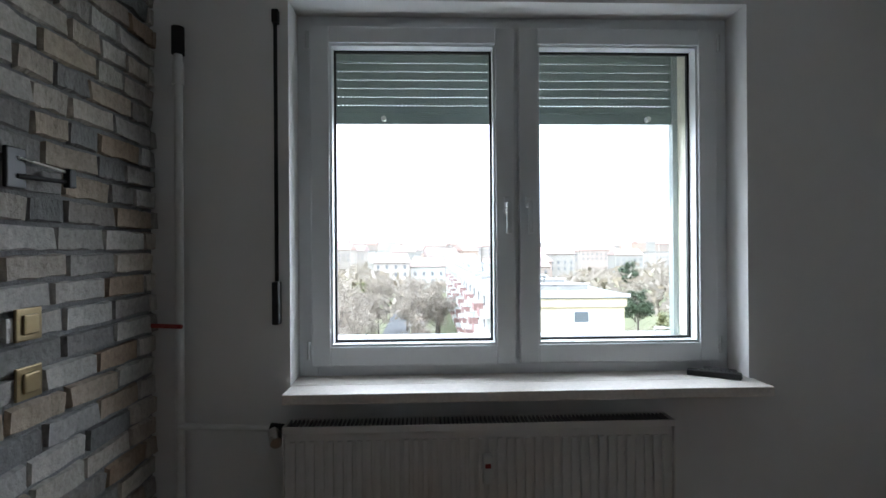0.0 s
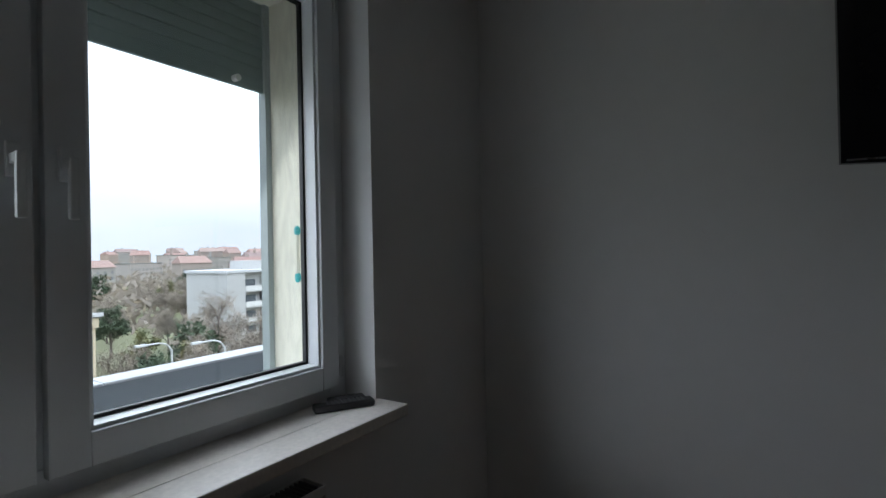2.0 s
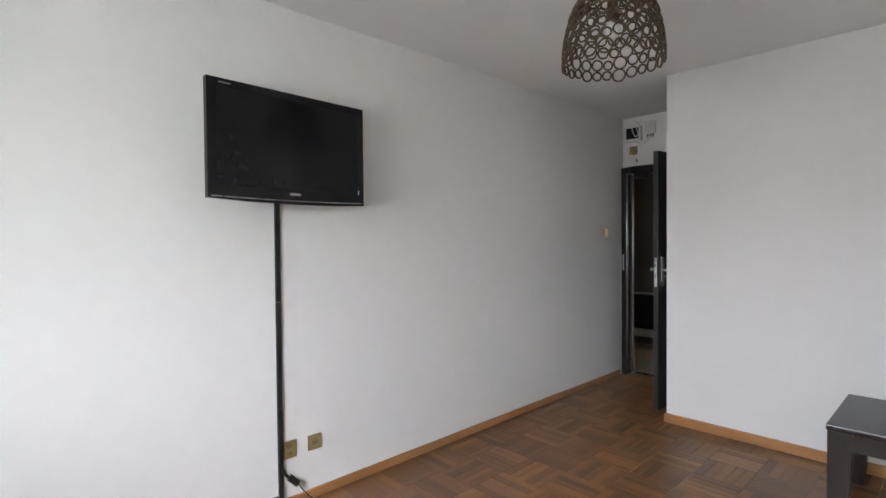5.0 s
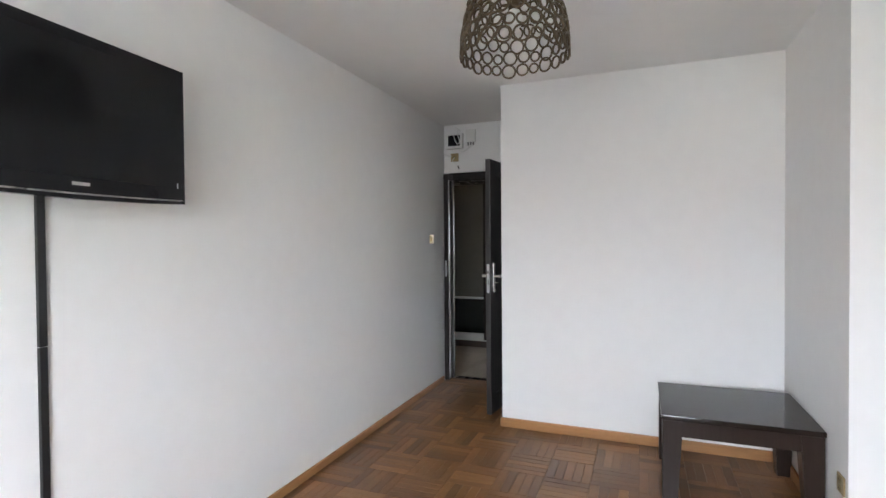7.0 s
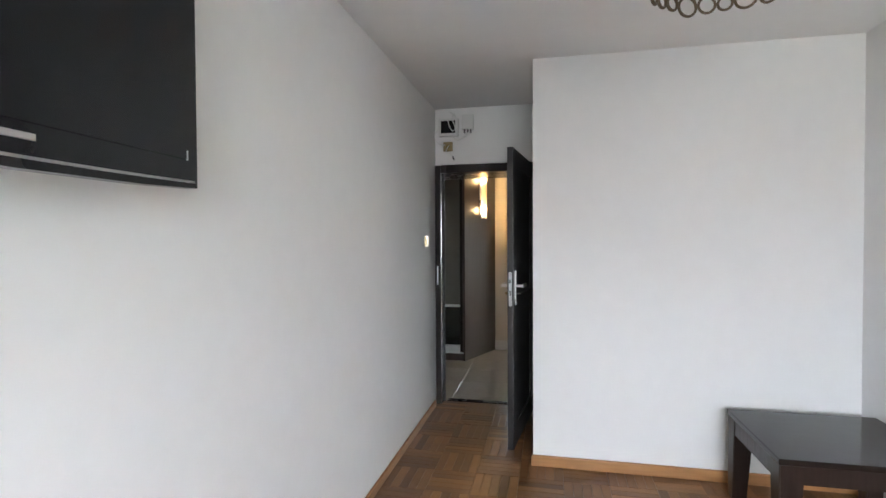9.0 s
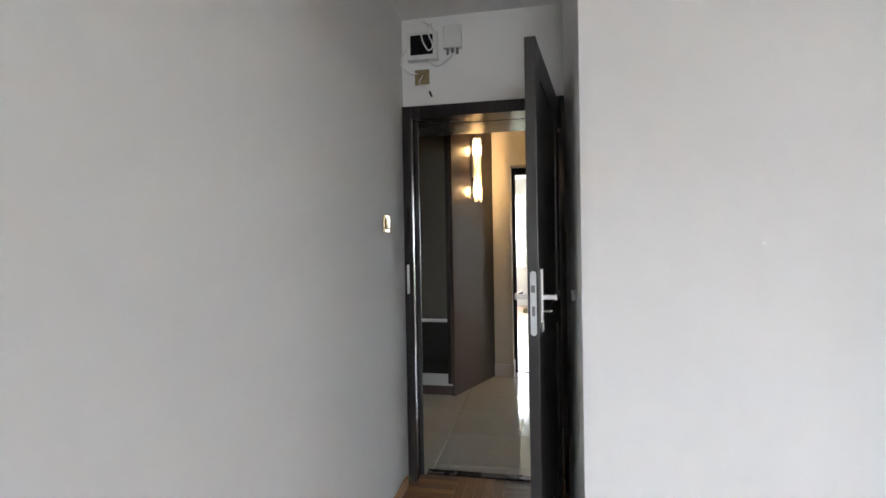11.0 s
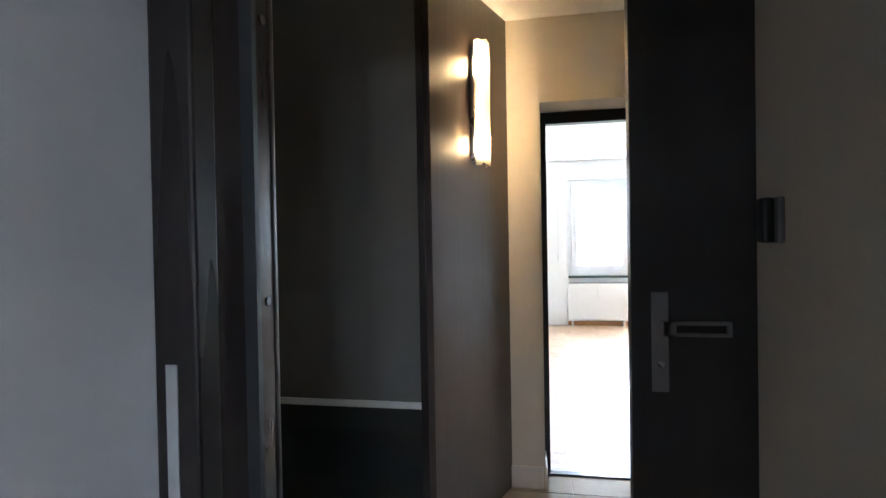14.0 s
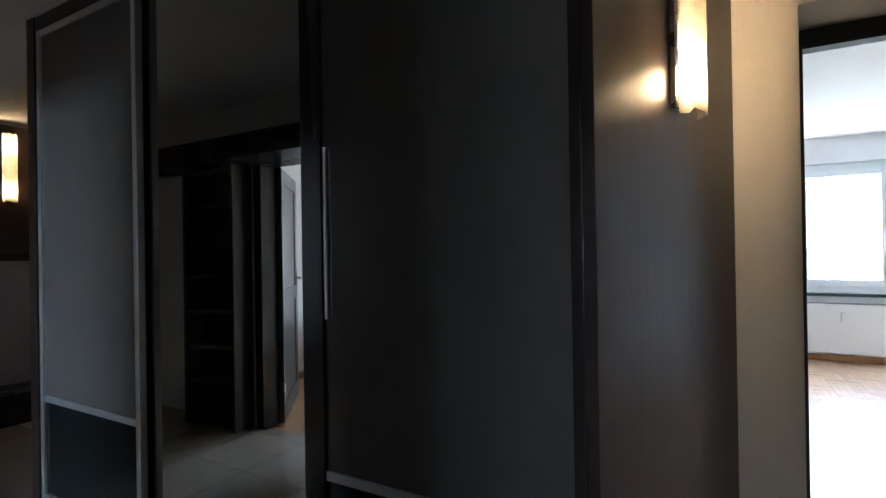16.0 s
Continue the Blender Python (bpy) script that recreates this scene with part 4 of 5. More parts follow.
def wall_lamp(loc, rz, label):
    w = thing("wall_lamp", loc, label, "wall lamp", rz=rz)
    slab("back_plate", (-0.03, 0.0005, 0.02), (0.03, 0.018, 0.55), M_CHROME, w, "", 0.003)
    for z in (0.1, 0.47):
        bm = bmesh.new()
        ball(bm, (0, 0.045, z), 0.022, 1, 1, 1.9, 12)
        part("bulb", bm, M_LAMPB, w, "glowing warm bulb", True)
    bm = bmesh.new()                          # half-round alabaster glass with a ragged rim
    n_, hgt = 12, 22
    rg = random.Random(8)
    grid = []
    for j in range(hgt + 1):
        row = []
        for i in range(n_ + 1):
            t = math.pi * i / n_
            z = 0.57 * j / hgt + (rg.uniform(-0.007, 0.007) if j in (0, hgt) else 0)
            k = 0.05 + rg.uniform(-0.0012, 0.0012)
            row.append(bm.verts.new((k * math.cos(t), 0.035 + 0.045 * math.sin(t), z)))
        grid.append(row)
    for j in range(hgt):
        for i in range(n_):
            bm.faces.new((grid[j][i], grid[j][i + 1], grid[j + 1][i + 1], grid[j + 1][i]))
    bmesh.ops.solidify(bm, geom=list(bm.faces), thickness=0.004)
    g = part("glass_shade", bm, M_ALAB, w, "translucent alabaster glass", True)
    for z in (0.1, 0.47):
        lp = new("bulb_light", bpy.data.lights.new("bulb_light", "POINT"))
        lp.data.energy, lp.data.color, lp.data.shadow_soft_size = 1.9, (1.0, 0.66, 0.3), 0.02
        lp.parent = w
        lp.location = (0, 0.012 + 0.012, z)
    return w


M_ALAB = bpy.data.materials.new("alabaster_glass")
M_ALAB.use_nodes = True
nn, ll = M_ALAB.node_tree.nodes, M_ALAB.node_tree.links
for x in list(nn):
    nn.remove(x)
o_, mx_, tl_, tp_ = (nn.new("ShaderNode" + k) for k in ("OutputMaterial", "MixShader", "BsdfTranslucent", "BsdfTransparent"))
nz_ = nn.new("ShaderNodeTexNoise")
nz_.inputs["Scale"].default_value = 30
rp_ = nn.new("ShaderNodeValToRGB")
rp_.color_ramp.elements[0].color, rp_.color_ramp.elements[1].color = (0.75, 0.66, 0.5, 1), (0.95, 0.92, 0.85, 1)
ll.new(nz_.outputs["Fac"], rp_.inputs["Fac"]), ll.new(rp_.outputs["Color"], tl_.inputs["Color"])
mx_.inputs[0].default_value = 0.25
ll.new(tl_.outputs[0], mx_.inputs[1]), ll.new(tp_.outputs[0], mx_.inputs[2]), ll.new(mx_.outputs[0], o_.inputs[0])
wall_lamp((base.x, base.y, 1.682), ang, "lit alabaster wall lamp on the wardrobe end panel")

# unit at the far end of the hall
hu = thing("hall_cabinet", (7.1, -7.8, 0), "dark hall unit with pale back panel and low bench", "cabinet")
slab("upper_panel", (-0.06, -0.49, 1.36), (0, 2.0, 2.45), M_WENGE, hu, "dark upper panel")
slab("back_panel", (-0.02, -0.49, 0.25), (0, 2.0, 1.30), mat("pale_pink_padding", (0.5, 0.45, 0.44), 0.7), hu, "pale padded back panel")
slab("shelf_edge", (-0.1, -0.49, 1.30), (0, 2.0, 1.36), M_FRAME, hu)
slab("bench_top", (-0.45, -0.49, 0.2), (0, 2.0, 0.25), M_FRAME, hu, "dark bench top", 0.004)
slab("bench_body", (-0.42, -0.49, 0.0), (0, 2.0, 0.2), M_GLASSB, hu, "dark bench body")
wall_lamp((7.04, -7.52, 1.80), 90, "lit alabaster wall lamp at the hall end")

# shelf unit, dark frieze and door of the second room, seen in the mirror
su = thing("shelf_unit", (5.23, YH, 0), "tall black open shelf unit beside the second room door", "shelf")
for x in (-0.30, 0.27):
    slab("side_panel", (x, -0.175, 0), (x + 0.03, -0.0005, 1.998), M_DOOR, su)
slab("back_panel", (-0.27, -0.02, 0), (0.27, -0.0005, 1.998), M_DOOR, su)
for i in range(8):
    slab("shelf", (-0.27, -0.165, 0.04 + i * 0.275), (0.27, -0.02, 0.06 + i * 0.275), M_DOOR, su)
setting("frieze", [((1.082, -5.73, 2.0), (7.09, YH - 0.02, 2.16))], M_FRAME, "dark fascia board over the hall doors", "trim", 0.004)
fr2 = thing("door_frame", (4.43, YH, 0), "dark laminate frame of the second room door", "door frame")
fr2["kind"] = "structure"
for x0, x1 in ((-0.42 - 0.06, -0.38), (0.38, 0.46)):
    slab("jamb", (x0, -0.018, 0), (x1, 0.14, 2.07), M_FRAME, fr2, "", 0.003)
slab("head", (-0.38, -0.018, 2.0), (0.38, 0.14, 2.07), M_FRAME, fr2, "", 0.003)
d3 = door_leaf("door_3", (4.78, -5.27, 0), 52, 0.80, 2.0, "open dark panelled door of the second room")
p3 = slab("handle_plate", (0.72, 0.02, 0.95), (0.755, 0.027, 1.17), M_GRILLE, d3, "dark metal handle plate")
lever(p3, 0.738, 0.027, 1.1, 1, -1)
for z in (0.25, 1.75):
    bar("hinge", (-0.01, 0.022, z), (-0.01, 0.022, z + 0.09), 0.008, M_CHROME, d3, "steel hinge")
ch = thing("chest", (5.36, -3.55, 0), "dark low chest on short legs against the wall", "chest")
slab("body", (-0.3, -0.45, 0.1), (0.3, 0.45, 0.58), M_WENGE, ch, "", 0.004)
slab("top", (-0.31, -0.46, 0.58), (0.31, 0.46, 0.60), M_WENGEH, ch, "", 0.003)
for x in (-0.27, 0.21):
    for y in (-0.42, 0.36):
        slab("leg", (x, y, 0), (x + 0.06, y + 0.06, 0.1), M_WENGE, ch)
pb = thing("glass_pendant", (5.07, -4.42, 1.58), "clear glass globe pendant on a thin cord", "pendant lamp")
bm = bmesh.new()
ball(bm, (0, 0, 0.08), 0.085, 1, 1, 0.95, 20)
part("globe", bm, M_TRANS, pb, "clear glass globe", True)
bar("socket", (0, 0, 0.14), (0, 0, 0.30), 0.022, M_BLACK, pb, "black socket tube")
bar("cord", (0, 0, 0.30), (0, 0, 0.97), 0.003, M_GRILLE, pb)
bm = bmesh.new()
ball(bm, (0, 0, 0.09), 0.03, 1, 1, 1.3)
part("bulb", bm, M_WHITEP, pb, "", True)

# ---- living room ----
fl = thing("door_frame", (1.13, YLF, 0), "black slim frame of the living room opening", "door frame")
fl["kind"] = "structure"
for x0, x1 in ((0.395, 0.4295), (-0.4295, -0.395)):
    slab("jamb", (x0, -0.06, 0), (x1, 0.0, 2.0545), M_GASKET, fl, "", 0.002)
slab("head", (-0.395, -0.06, 1.99), (0.395, 0.0, 2.0545), M_GASKET, fl, "", 0.002)
lw = thing("window_2", (0.2, YF - 0.12, 0), "white balcony door beside a white window, bright outside", "window")
lw["kind"] = "structure"
bm = bmesh.new()
for a, b in (((-0.86, 0, 0.0), (-0.79, 0.07, 2.26)), ((0.79, 0, 0.78), (0.86, 0.07, 2.26)), ((-0.79, 0, 2.19), (0.79, 0.07, 2.26)), ((-0.12, 0, 0.0), (-0.04, 0.07, 2.19)), ((-0.04, 0, 0.78), (0.79, 0.07, 0.85)), ((-0.79, 0, 0.0), (-0.12, 0.07, 0.06))):
    box(bm, a, b, 0.004)
part("window_frame", bm, M_PVC, lw)
for x0, x1, z0 in ((-0.79, -0.12, 0.06), (-0.04, 0.79, 0.85)):
    bm = bmesh.new()
    for a, b in (((x0, 0.03, z0), (x0 + 0.08, 0.095, 2.19)), ((x1 - 0.08, 0.03, z0), (x1, 0.095, 2.19)), ((x0 + 0.08, 0.03, z0), (x1 - 0.08, 0.095, z0 + 0.08)), ((x0 + 0.08, 0.03, 2.11), (x1 - 0.08, 0.095, 2.19))):
        box(bm, a, b, 0.004)
    s = part("sash", bm, M_PVC, lw)
    p = slab("pane", (x0 + 0.08, 0.06, z0 + 0.08), (x1 - 0.08, 0.066, 2.11), M_TRANS, s)
    p.visible_shadow = False
    window_handle_z = 1.05 if z0 < 0.5 else 1.4
    bm = bmesh.new()
    xq = x1 - 0.04 if z0 < 0.5 else x0 + 0.04
    box(bm, (xq - 0.012, 0.095, window_handle_z - 0.03), (xq + 0.012, 0.105, window_handle_z + 0.03), 0.003)
    box(bm, (xq - 0.008, 0.105, window_handle_z - 0.1), (xq + 0.008, 0.14, window_handle_z + 0.01), 0.004)
    part("handle", bm, M_PVC, s)
slb = thing("window_sill", (0.58, YF, 0.74), "dark green stone sill under the living room window", "sill")
slab("board", (-0.5, -0.05, 0), (0.47, 0.06, 0.035), mat("dark_green_stone", (0.03, 0.06, 0.055), 0.25, var=0.2, scale=30), slb, "", 0.004)
r2 = thing("radiator", (0.62, YF + 0.03, 0.1), "white panel radiator under the living room window", "radiator")
slab("front_panel", (-0.47, 0.0, 0), (0.44, 0.06, 0.56), M_RAD, r2, "", 0.008)
slab("top_grille", (-0.46, -0.02, 0.545), (0.43, 0.058, 0.565), M_GRILLE, r2)
slab("heat_meter", (-0.03, 0.06, 0.36), (0.01, 0.085, 0.47), M_WHITEP, r2, "", 0.005)
for x in (-0.4, 0.36):
    slab("foot", (x, 0.0, -0.1), (x + 0.03, 0.05, 0.0), M_RAD, r2)
sl = thing("ceiling_spotlight", (0.23, -10.4, 2.43), "chrome ceiling spotlight with three heads, switched off", "ceiling lamp")
bar("rose", (0, 0, 0.112), (0, 0, 0.13), 0.125, M_CHROME, sl, "round chrome plate", seg=28)
for k in range(3):
    t = k * 2 * math.pi / 3 + 0.5
    cx_, cy_ = 0.085 * math.cos(t), 0.085 * math.sin(t)
    bar("spot_arm", (cx_, cy_, 0.115), (cx_, cy_, 0.04), 0.008, M_CHROME, sl, "thin chrome stem")
    hd = bar("spot_head", (cx_, cy_, 0.05), (cx_ * 1.25, cy_ * 1.25, -0.025), 0.024, M_CHROME, sl, "chrome spot head", 0.036, 18)
    bar("lens", (cx_ * 1.24, cy_ * 1.24, -0.022), (cx_ * 1.26, cy_ * 1.26, -0.028), 0.03, M_WHITEP, hd, "pale lamp face", seg=16)
s_ = thing("shutter_strap", (1.2, YF, 1.0), "thin white shutter strap beside the living room window", "strap")
slab("strap", (-0.006, 0.0005, 0.1), (0.006, 0.006, 1.15), M_WHITEP, s_)
slab("winder", (-0.014, 0.0005, 0), (0.014, 0.03, 0.12), M_WHITEP, s_, "", 0.005)
bal = thing("balcony_railing", (-0.3, -14.0, -0.1), "pale steel balcony railing outside the living room", "railing")
slab("slab", (-1.4, -0.1, -0.12), (1.8, 0.88, 0), M_ZINCL, bal, "concrete balcony slab")
for z in (1.02, 0.9, 0.12):
    slab("rail", (-1.4, -0.03, z), (1.8, 0.0, z + 0.03), M_ZINCL, bal)
for k in range(8):
    slab("post", (-1.4 + k * 0.45, -0.03, 0), (-1.37 + k * 0.45, 0.0, 1.05), M_ZINCL, bal)

# ---- view outside the bedroom window ----
G = -17.5
M_GRASS = mat("winter_grass", (0.1, 0.105, 0.05), 0.95, var=0.4, scale=0.3)
M_ASPH = mat("asphalt", (0.055, 0.055, 0.057), 0.9, var=0.2, scale=1)
M_ROOFF = mat("felt_roof", (0.15, 0.155, 0.15), 0.9, var=0.25, scale=0.5)
M_FACW = mat("white_panel_facade", (0.42, 0.42, 0.41), 0.9, var=0.1, scale=0.5)
M_FACC = mat("cream_gable", (0.5, 0.43, 0.31), 0.9, var=0.07, scale=0.5)
M_FACL = mat("pale_long_facade", (0.45, 0.44, 0.4), 0.9, var=0.08, scale=0.5)
M_PANE = mat("dark_window_pane", (0.1, 0.115, 0.13), 0.2)
# paler than M_PANE: distance haze is put into the pane colour
M_PANET = mat("hazy_town_pane", (0.14, 0.15, 0.16), 0.3)
# roof reds dulled in the colour to stand for distance haze
M_TILES = mat("red_roof_tiles", None, 0.9, var=0.2, scale=1, rnd=[(0.24, 0.15, 0.13), (0.28, 0.19, 0.16), (0.2, 0.15, 0.14), (0.28, 0.21, 0.18)])
M_BALC = mat("faded_red_balcony", (0.33, 0.2, 0.18), 0.85, var=0.2, scale=1)
M_BALW = mat("pale_balcony_front", (0.6, 0.6, 0.58), 0.85, var=0.1, scale=1)
M_HOUSE = mat("town_wall", None, 0.9, var=0.1, scale=0.3, rnd=[(0.32, 0.3, 0.27), (0.27, 0.26, 0.24), (0.35, 0.27, 0.22), (0.38, 0.37, 0.35), (0.26, 0.2, 0.165)])
M_BARK = mat("grey_bark", (0.12, 0.1, 0.085), 0.95, var=0.25, scale=4)
# twig tones lifted, with the haze over the trees put into the colour
M_TWIG = mat("bare_twigs", None, 0.95, var=0.3, scale=1, rnd=[(0.24, 0.205, 0.17), (0.29, 0.25, 0.21), (0.21, 0.185, 0.155), (0.31, 0.255, 0.18)])
M_LEAF = mat("spring_leaves", None, 0.9, var=0.3, scale=1, rnd=[(0.1, 0.12, 0.04), (0.14, 0.14, 0.05), (0.07, 0.09, 0.045), (0.2, 0.16, 0.05)])
M_PINE = mat("evergreen", None, 0.9, var=0.3, scale=1, rnd=[(0.045, 0.07, 0.035), (0.06, 0.085, 0.045), (0.04, 0.055, 0.035)])
bm = bmesh.new()
bmesh.ops.create_grid(bm, x_segments=2, y_segments=2, size=2500, matrix=Matrix.Translation((0, 0, G)))
tagged(new("ground", mesh_of("ground", bm, M_GRASS)), "winter grass and bare earth below the flats", "ground", kind="structure")
setting("road", [((-9.5, 20, G + 0.004), (-3.5, 260, G + 0.06))], M_ASPH, "narrow asphalt street along the flats", "road")
setting("road_cross", [((22, 24, G + 0.004), (120, 32, G + 0.05))], M_ASPH, "asphalt cross street behind the trees", "road")


def window_set(parent, frame_axis, pos, w, h):
    """A window on a facade: frame and pane. frame_axis: 0 faces -x, 1 faces -y."""
    x, y, z = pos
    if frame_axis == 0:
        f = slab("window", (x - 0.06, y - w / 2, z), (x, y + w / 2, z + h), M_BALW, parent, "white window")
        slab("pane", (x - 0.08, y - w / 2 + 0.1, z + 0.1), (x - 0.061, y + w / 2 - 0.1, z + h - 0.1), M_PANE, f)
    else:
        f = slab("window", (x - w / 2, y - 0.06, z), (x + w / 2, y, z + h), M_BALW, parent, "white window")
        slab("pane", (x - w / 2 + 0.1, y - 0.08, z + 0.1), (x + w / 2 - 0.1, y - 0.061, z + h - 0.1), M_PANE, f)


ap = thing("apartment_building", (0, 0, G), "long cream five-storey block with flat roof and balconies", "building")
RZ = 13.6
slab("wall", (7.5, 50.5, 0), (21, 170, RZ), M_FACL, ap, "pale long facade")
slab("gable", (7.5, 50.0, 0), (21, 50.5, RZ - 0.9), M_FACC, ap, "cream rendered gable")
slab("roof", (7.1, 49.7, RZ), (21.4, 170.5, RZ + 0.35), M_ROOFF, ap, "grey felt roof")
slab("cornice", (7.2, 49.8, RZ - 0.9), (21.2, 50.4, RZ), M_FACC, ap, "cream cornice band")
slab("roof_edge", (6.95, 49.55, RZ + 0.1), (21.5, 49.7, RZ + 0.45), M_ZINCL, ap)
slab("roof_edge", (6.9, 49.7, RZ + 0.1), (7.1, 170.5, RZ + 0.45), M_ZINCL, ap)
rv = random.Random(2)
M_ROOFW = mat("weathered_roof_concrete", (0.27, 0.265, 0.25), 0.9, var=0.25, scale=0.8)
for k in range(11):
    y = 57 + k * 10
    v_ = slab("roof_vent", (9.0, y, RZ + 0.35), (19.4, y + 0.7, RZ + 0.95), M_ROOFW, ap, "low concrete vent wall on the roof")
    slab("vent_cap", (8.8, y - 0.15, RZ + 0.95), (19.6, y + 0.85, RZ + 1.05), M_ZINCL, v_, "pale cap slab")
    for j in range(2):
        x = 10.5 + j * 5 + rv.uniform(-1, 1)
        c_ = slab("chimney", (x, y + 3.4, RZ + 0.35), (x + 1.6, y + 4.0, RZ + rv.uniform(0.9, 1.2)), M_ROOFW, ap)
        bar("flue", (x + 0.5, y + 3.7, RZ + 0.9), (x + 0.5, y + 3.7, RZ + 1.7), 0.12, M_ROOFF, c_, "dark flue pipe", seg=8)
for fz in range(5):
    for k in range(18):
        y = 54 + k * 6.4
        window_set(ap, 0, (7.5, y, fz * 2.7 + 0.9), 1.6, 1.4)
        if fz and k < 14:
            b = slab("balcony", (6.3, y + 1.5, fz * 2.7), (7.5, y + 4.3, fz * 2.7 + 0.15), M_BALW, ap, "balcony slab")
            slab("front", (6.25, y + 1.5, fz * 2.7 + 0.15), (6.32, y + 4.3, fz * 2.7 + 1.1), M_BALC if (k + fz) % 3 else M_BALW, b, "faded red balcony front")
            slab("side", (6.3, y + 1.5, fz * 2.7 + 0.15), (7.5, y + 1.56, fz * 2.7 + 1.1), M_BALC if (k + fz) % 2 else M_BALW, b)
window_set(ap, 1, (16.4, 50.0, 11.0), 1.7, 1.3)

ab = thing("apartment_block", (54.5, 80, G), "white panel block with loggias behind the trees", "building")
HB = 15.9
slab("wall", (0, 1.2, 0), (34, 13, HB), M_FACW, ab, "pale panel wall")
slab("gable", (-0.1, 0, 0), (3.7, 1.3, HB), M_FACW, ab)
slab("roof", (-0.3, -0.2, HB), (34.4, 13.2, HB + 0.5), M_ZINCL, ab, "flat roof edge")
for x in (6, 16, 25):
    slab("roof_hut", (x, 4, HB + 0.5), (x + 5, 8, HB + 2.2), M_FACW, ab)
for fz in range(5):
    for k in range(7):
        x0 = 3.7 + k * 4.4
        b = slab("balcony", (x0, 0.0, fz * 2.95 + 0.4), (x0 + 4.0, 1.2, fz * 2.95 + 0.6), M_FACW, ab, "loggia slab")
        slab("front", (x0 + 0.1, -0.06, fz * 2.95 + 0.6), (x0 + 3.6, 0.0, fz * 2.95 + 1.6), M_BALW, b, "pale loggia front")
        slab("side_wall", (x0 + 4.0, 0, 0.4), (x0 + 4.25, 1.2, fz * 2.95 + 3.3), M_FACW, b)
        window_set(ab, 1, (x0 + 1.9, 1.2, fz * 2.95 + 1.3), 2.4, 1.6)

# town towards the horizon
rt = random.Random(21)


def town_house(x, y, w, d, h, rz, tiled):
    t = thing("town_house", (x, y, G), "distant town house with red tiled roof" if tiled else "distant pale flat-roofed town house", "house", "houses of the town", rz=rz)
    slab("wall", (-w / 2, -d / 2, 0), (w / 2, d / 2, h), M_HOUSE, t)
    bm = bmesh.new()
    if tiled:
        e, rh = 0.6, d * 0.35
        v = [bm.verts.new(p) for p in ((-w / 2 - e, -d / 2 - e, h), (w / 2 + e, -d / 2 - e, h), (w / 2 + e, d / 2 + e, h), (-w / 2 - e, d / 2 + e, h), (-w / 2 + 1, 0, h + rh), (w / 2 - 1, 0, h + rh))]
        for f in ((0, 1, 5, 4), (2, 3, 4, 5), (1, 2, 5), (3, 0, 4), (0, 3, 2, 1)):
            bm.faces.new([v[i] for i in f])
    else:
        box(bm, (-w / 2 - 0.3, -d / 2 - 0.3, h), (w / 2 + 0.3, d / 2 + 0.3, h + 0.5))
    part("roof", bm, M_TILES if tiled else M_ROOFF, t)
    bm = bmesh.new()
    box(bm, (-w * 0.2, -0.5, h), (-w * 0.2 + 1.4, 0.5, h + d * 0.35 + 1.4))
    part("chimney", bm, M_HOUSE, t)
    n_ = max(2, int(w / 3.2))
    for f_ in range(max(1, int(h / 3.2)) - 1, max(0, int(h / 3.2) - 3), -1):
        bm = bmesh.new()
        for i in range(n_):
            cx = -w / 2 + (i + 0.5) * w / n_
            box(bm, (cx - 0.55, -d / 2 - 0.08, f_ * 3.2 + 1.0), (cx + 0.55, -d / 2, f_ * 3.2 + 2.7))
        part("window_row", bm, M_PANET, t)


for k in range(5):
    town_house(-14 + k * 15.5, 222 + rt.uniform(-9, 9), 15, 12, 12.5 + rt.uniform(-2, 2), rt.uniform(-2, 2), True)
for k in range(110):
    y = rt.uniform(250, 680)
    x = rt.uniform(-0.35, 1.5) * y
    town_house(x, y, rt.uniform(12, 34), rt.uniform(10, 16), rt.uniform(9.5, 15) + (y - 230) * 0.034, rt.uniform(-40, 40), rt.random() < 0.7)
for k in range(10):
    y = rt.uniform(165, 220)
    x = y * rt.uniform(0.35, 1.5)
    town_house(x, y, rt.uniform(10, 22), rt.uniform(9, 14), rt.uniform(8, 13), rt.uniform(-30, 30), rt.random() < 0.7)

chu = thing("church", (275, 318, G), "distant dark brick church with two pointed spires", "church")
M_CHB = mat("dark_church_brick", (0.16, 0.08, 0.07), 0.9, var=0.2, scale=0.3)
M_SPIRE = mat("slate_spire", (0.07, 0.075, 0.09), 0.8, var=0.15, scale=0.3)
slab("nave", (-4, -10, 0), (30, 10, 24), M_CHB, chu, "brick nave")
for x, y, w, h, sh_ in ((-6, -8, 8, 32, 30), (-6, 8, 6, 26, 18)):
    slab("tower", (x - w / 2, y - w / 2, 0), (x + w / 2, y + w / 2, h), M_CHB, chu, "brick tower")
    bar("spire", (x, y, h), (x, y, h + sh_), w * 0.55, M_SPIRE, chu, "slate spire", 0.1, 8)
stk = thing("chimney_stack", (74, 352, G), "tall thin red and white chimney stack far off", "chimney")
for i in range(6):
    bar("ring", (0, 0, i * 7.0), (0, 0, i * 7.0 + 7), 2.0 - i * 0.15, M_BALC if i % 2 else M_FACW, stk)
ms = thing("lattice_mast", (60, 355, G), "distant pale lattice mast", "mast")
bar("mast", (0, 0, 0), (0, 0, 31), 1.2, M_ZINCL, ms, "", 0.2, 6)
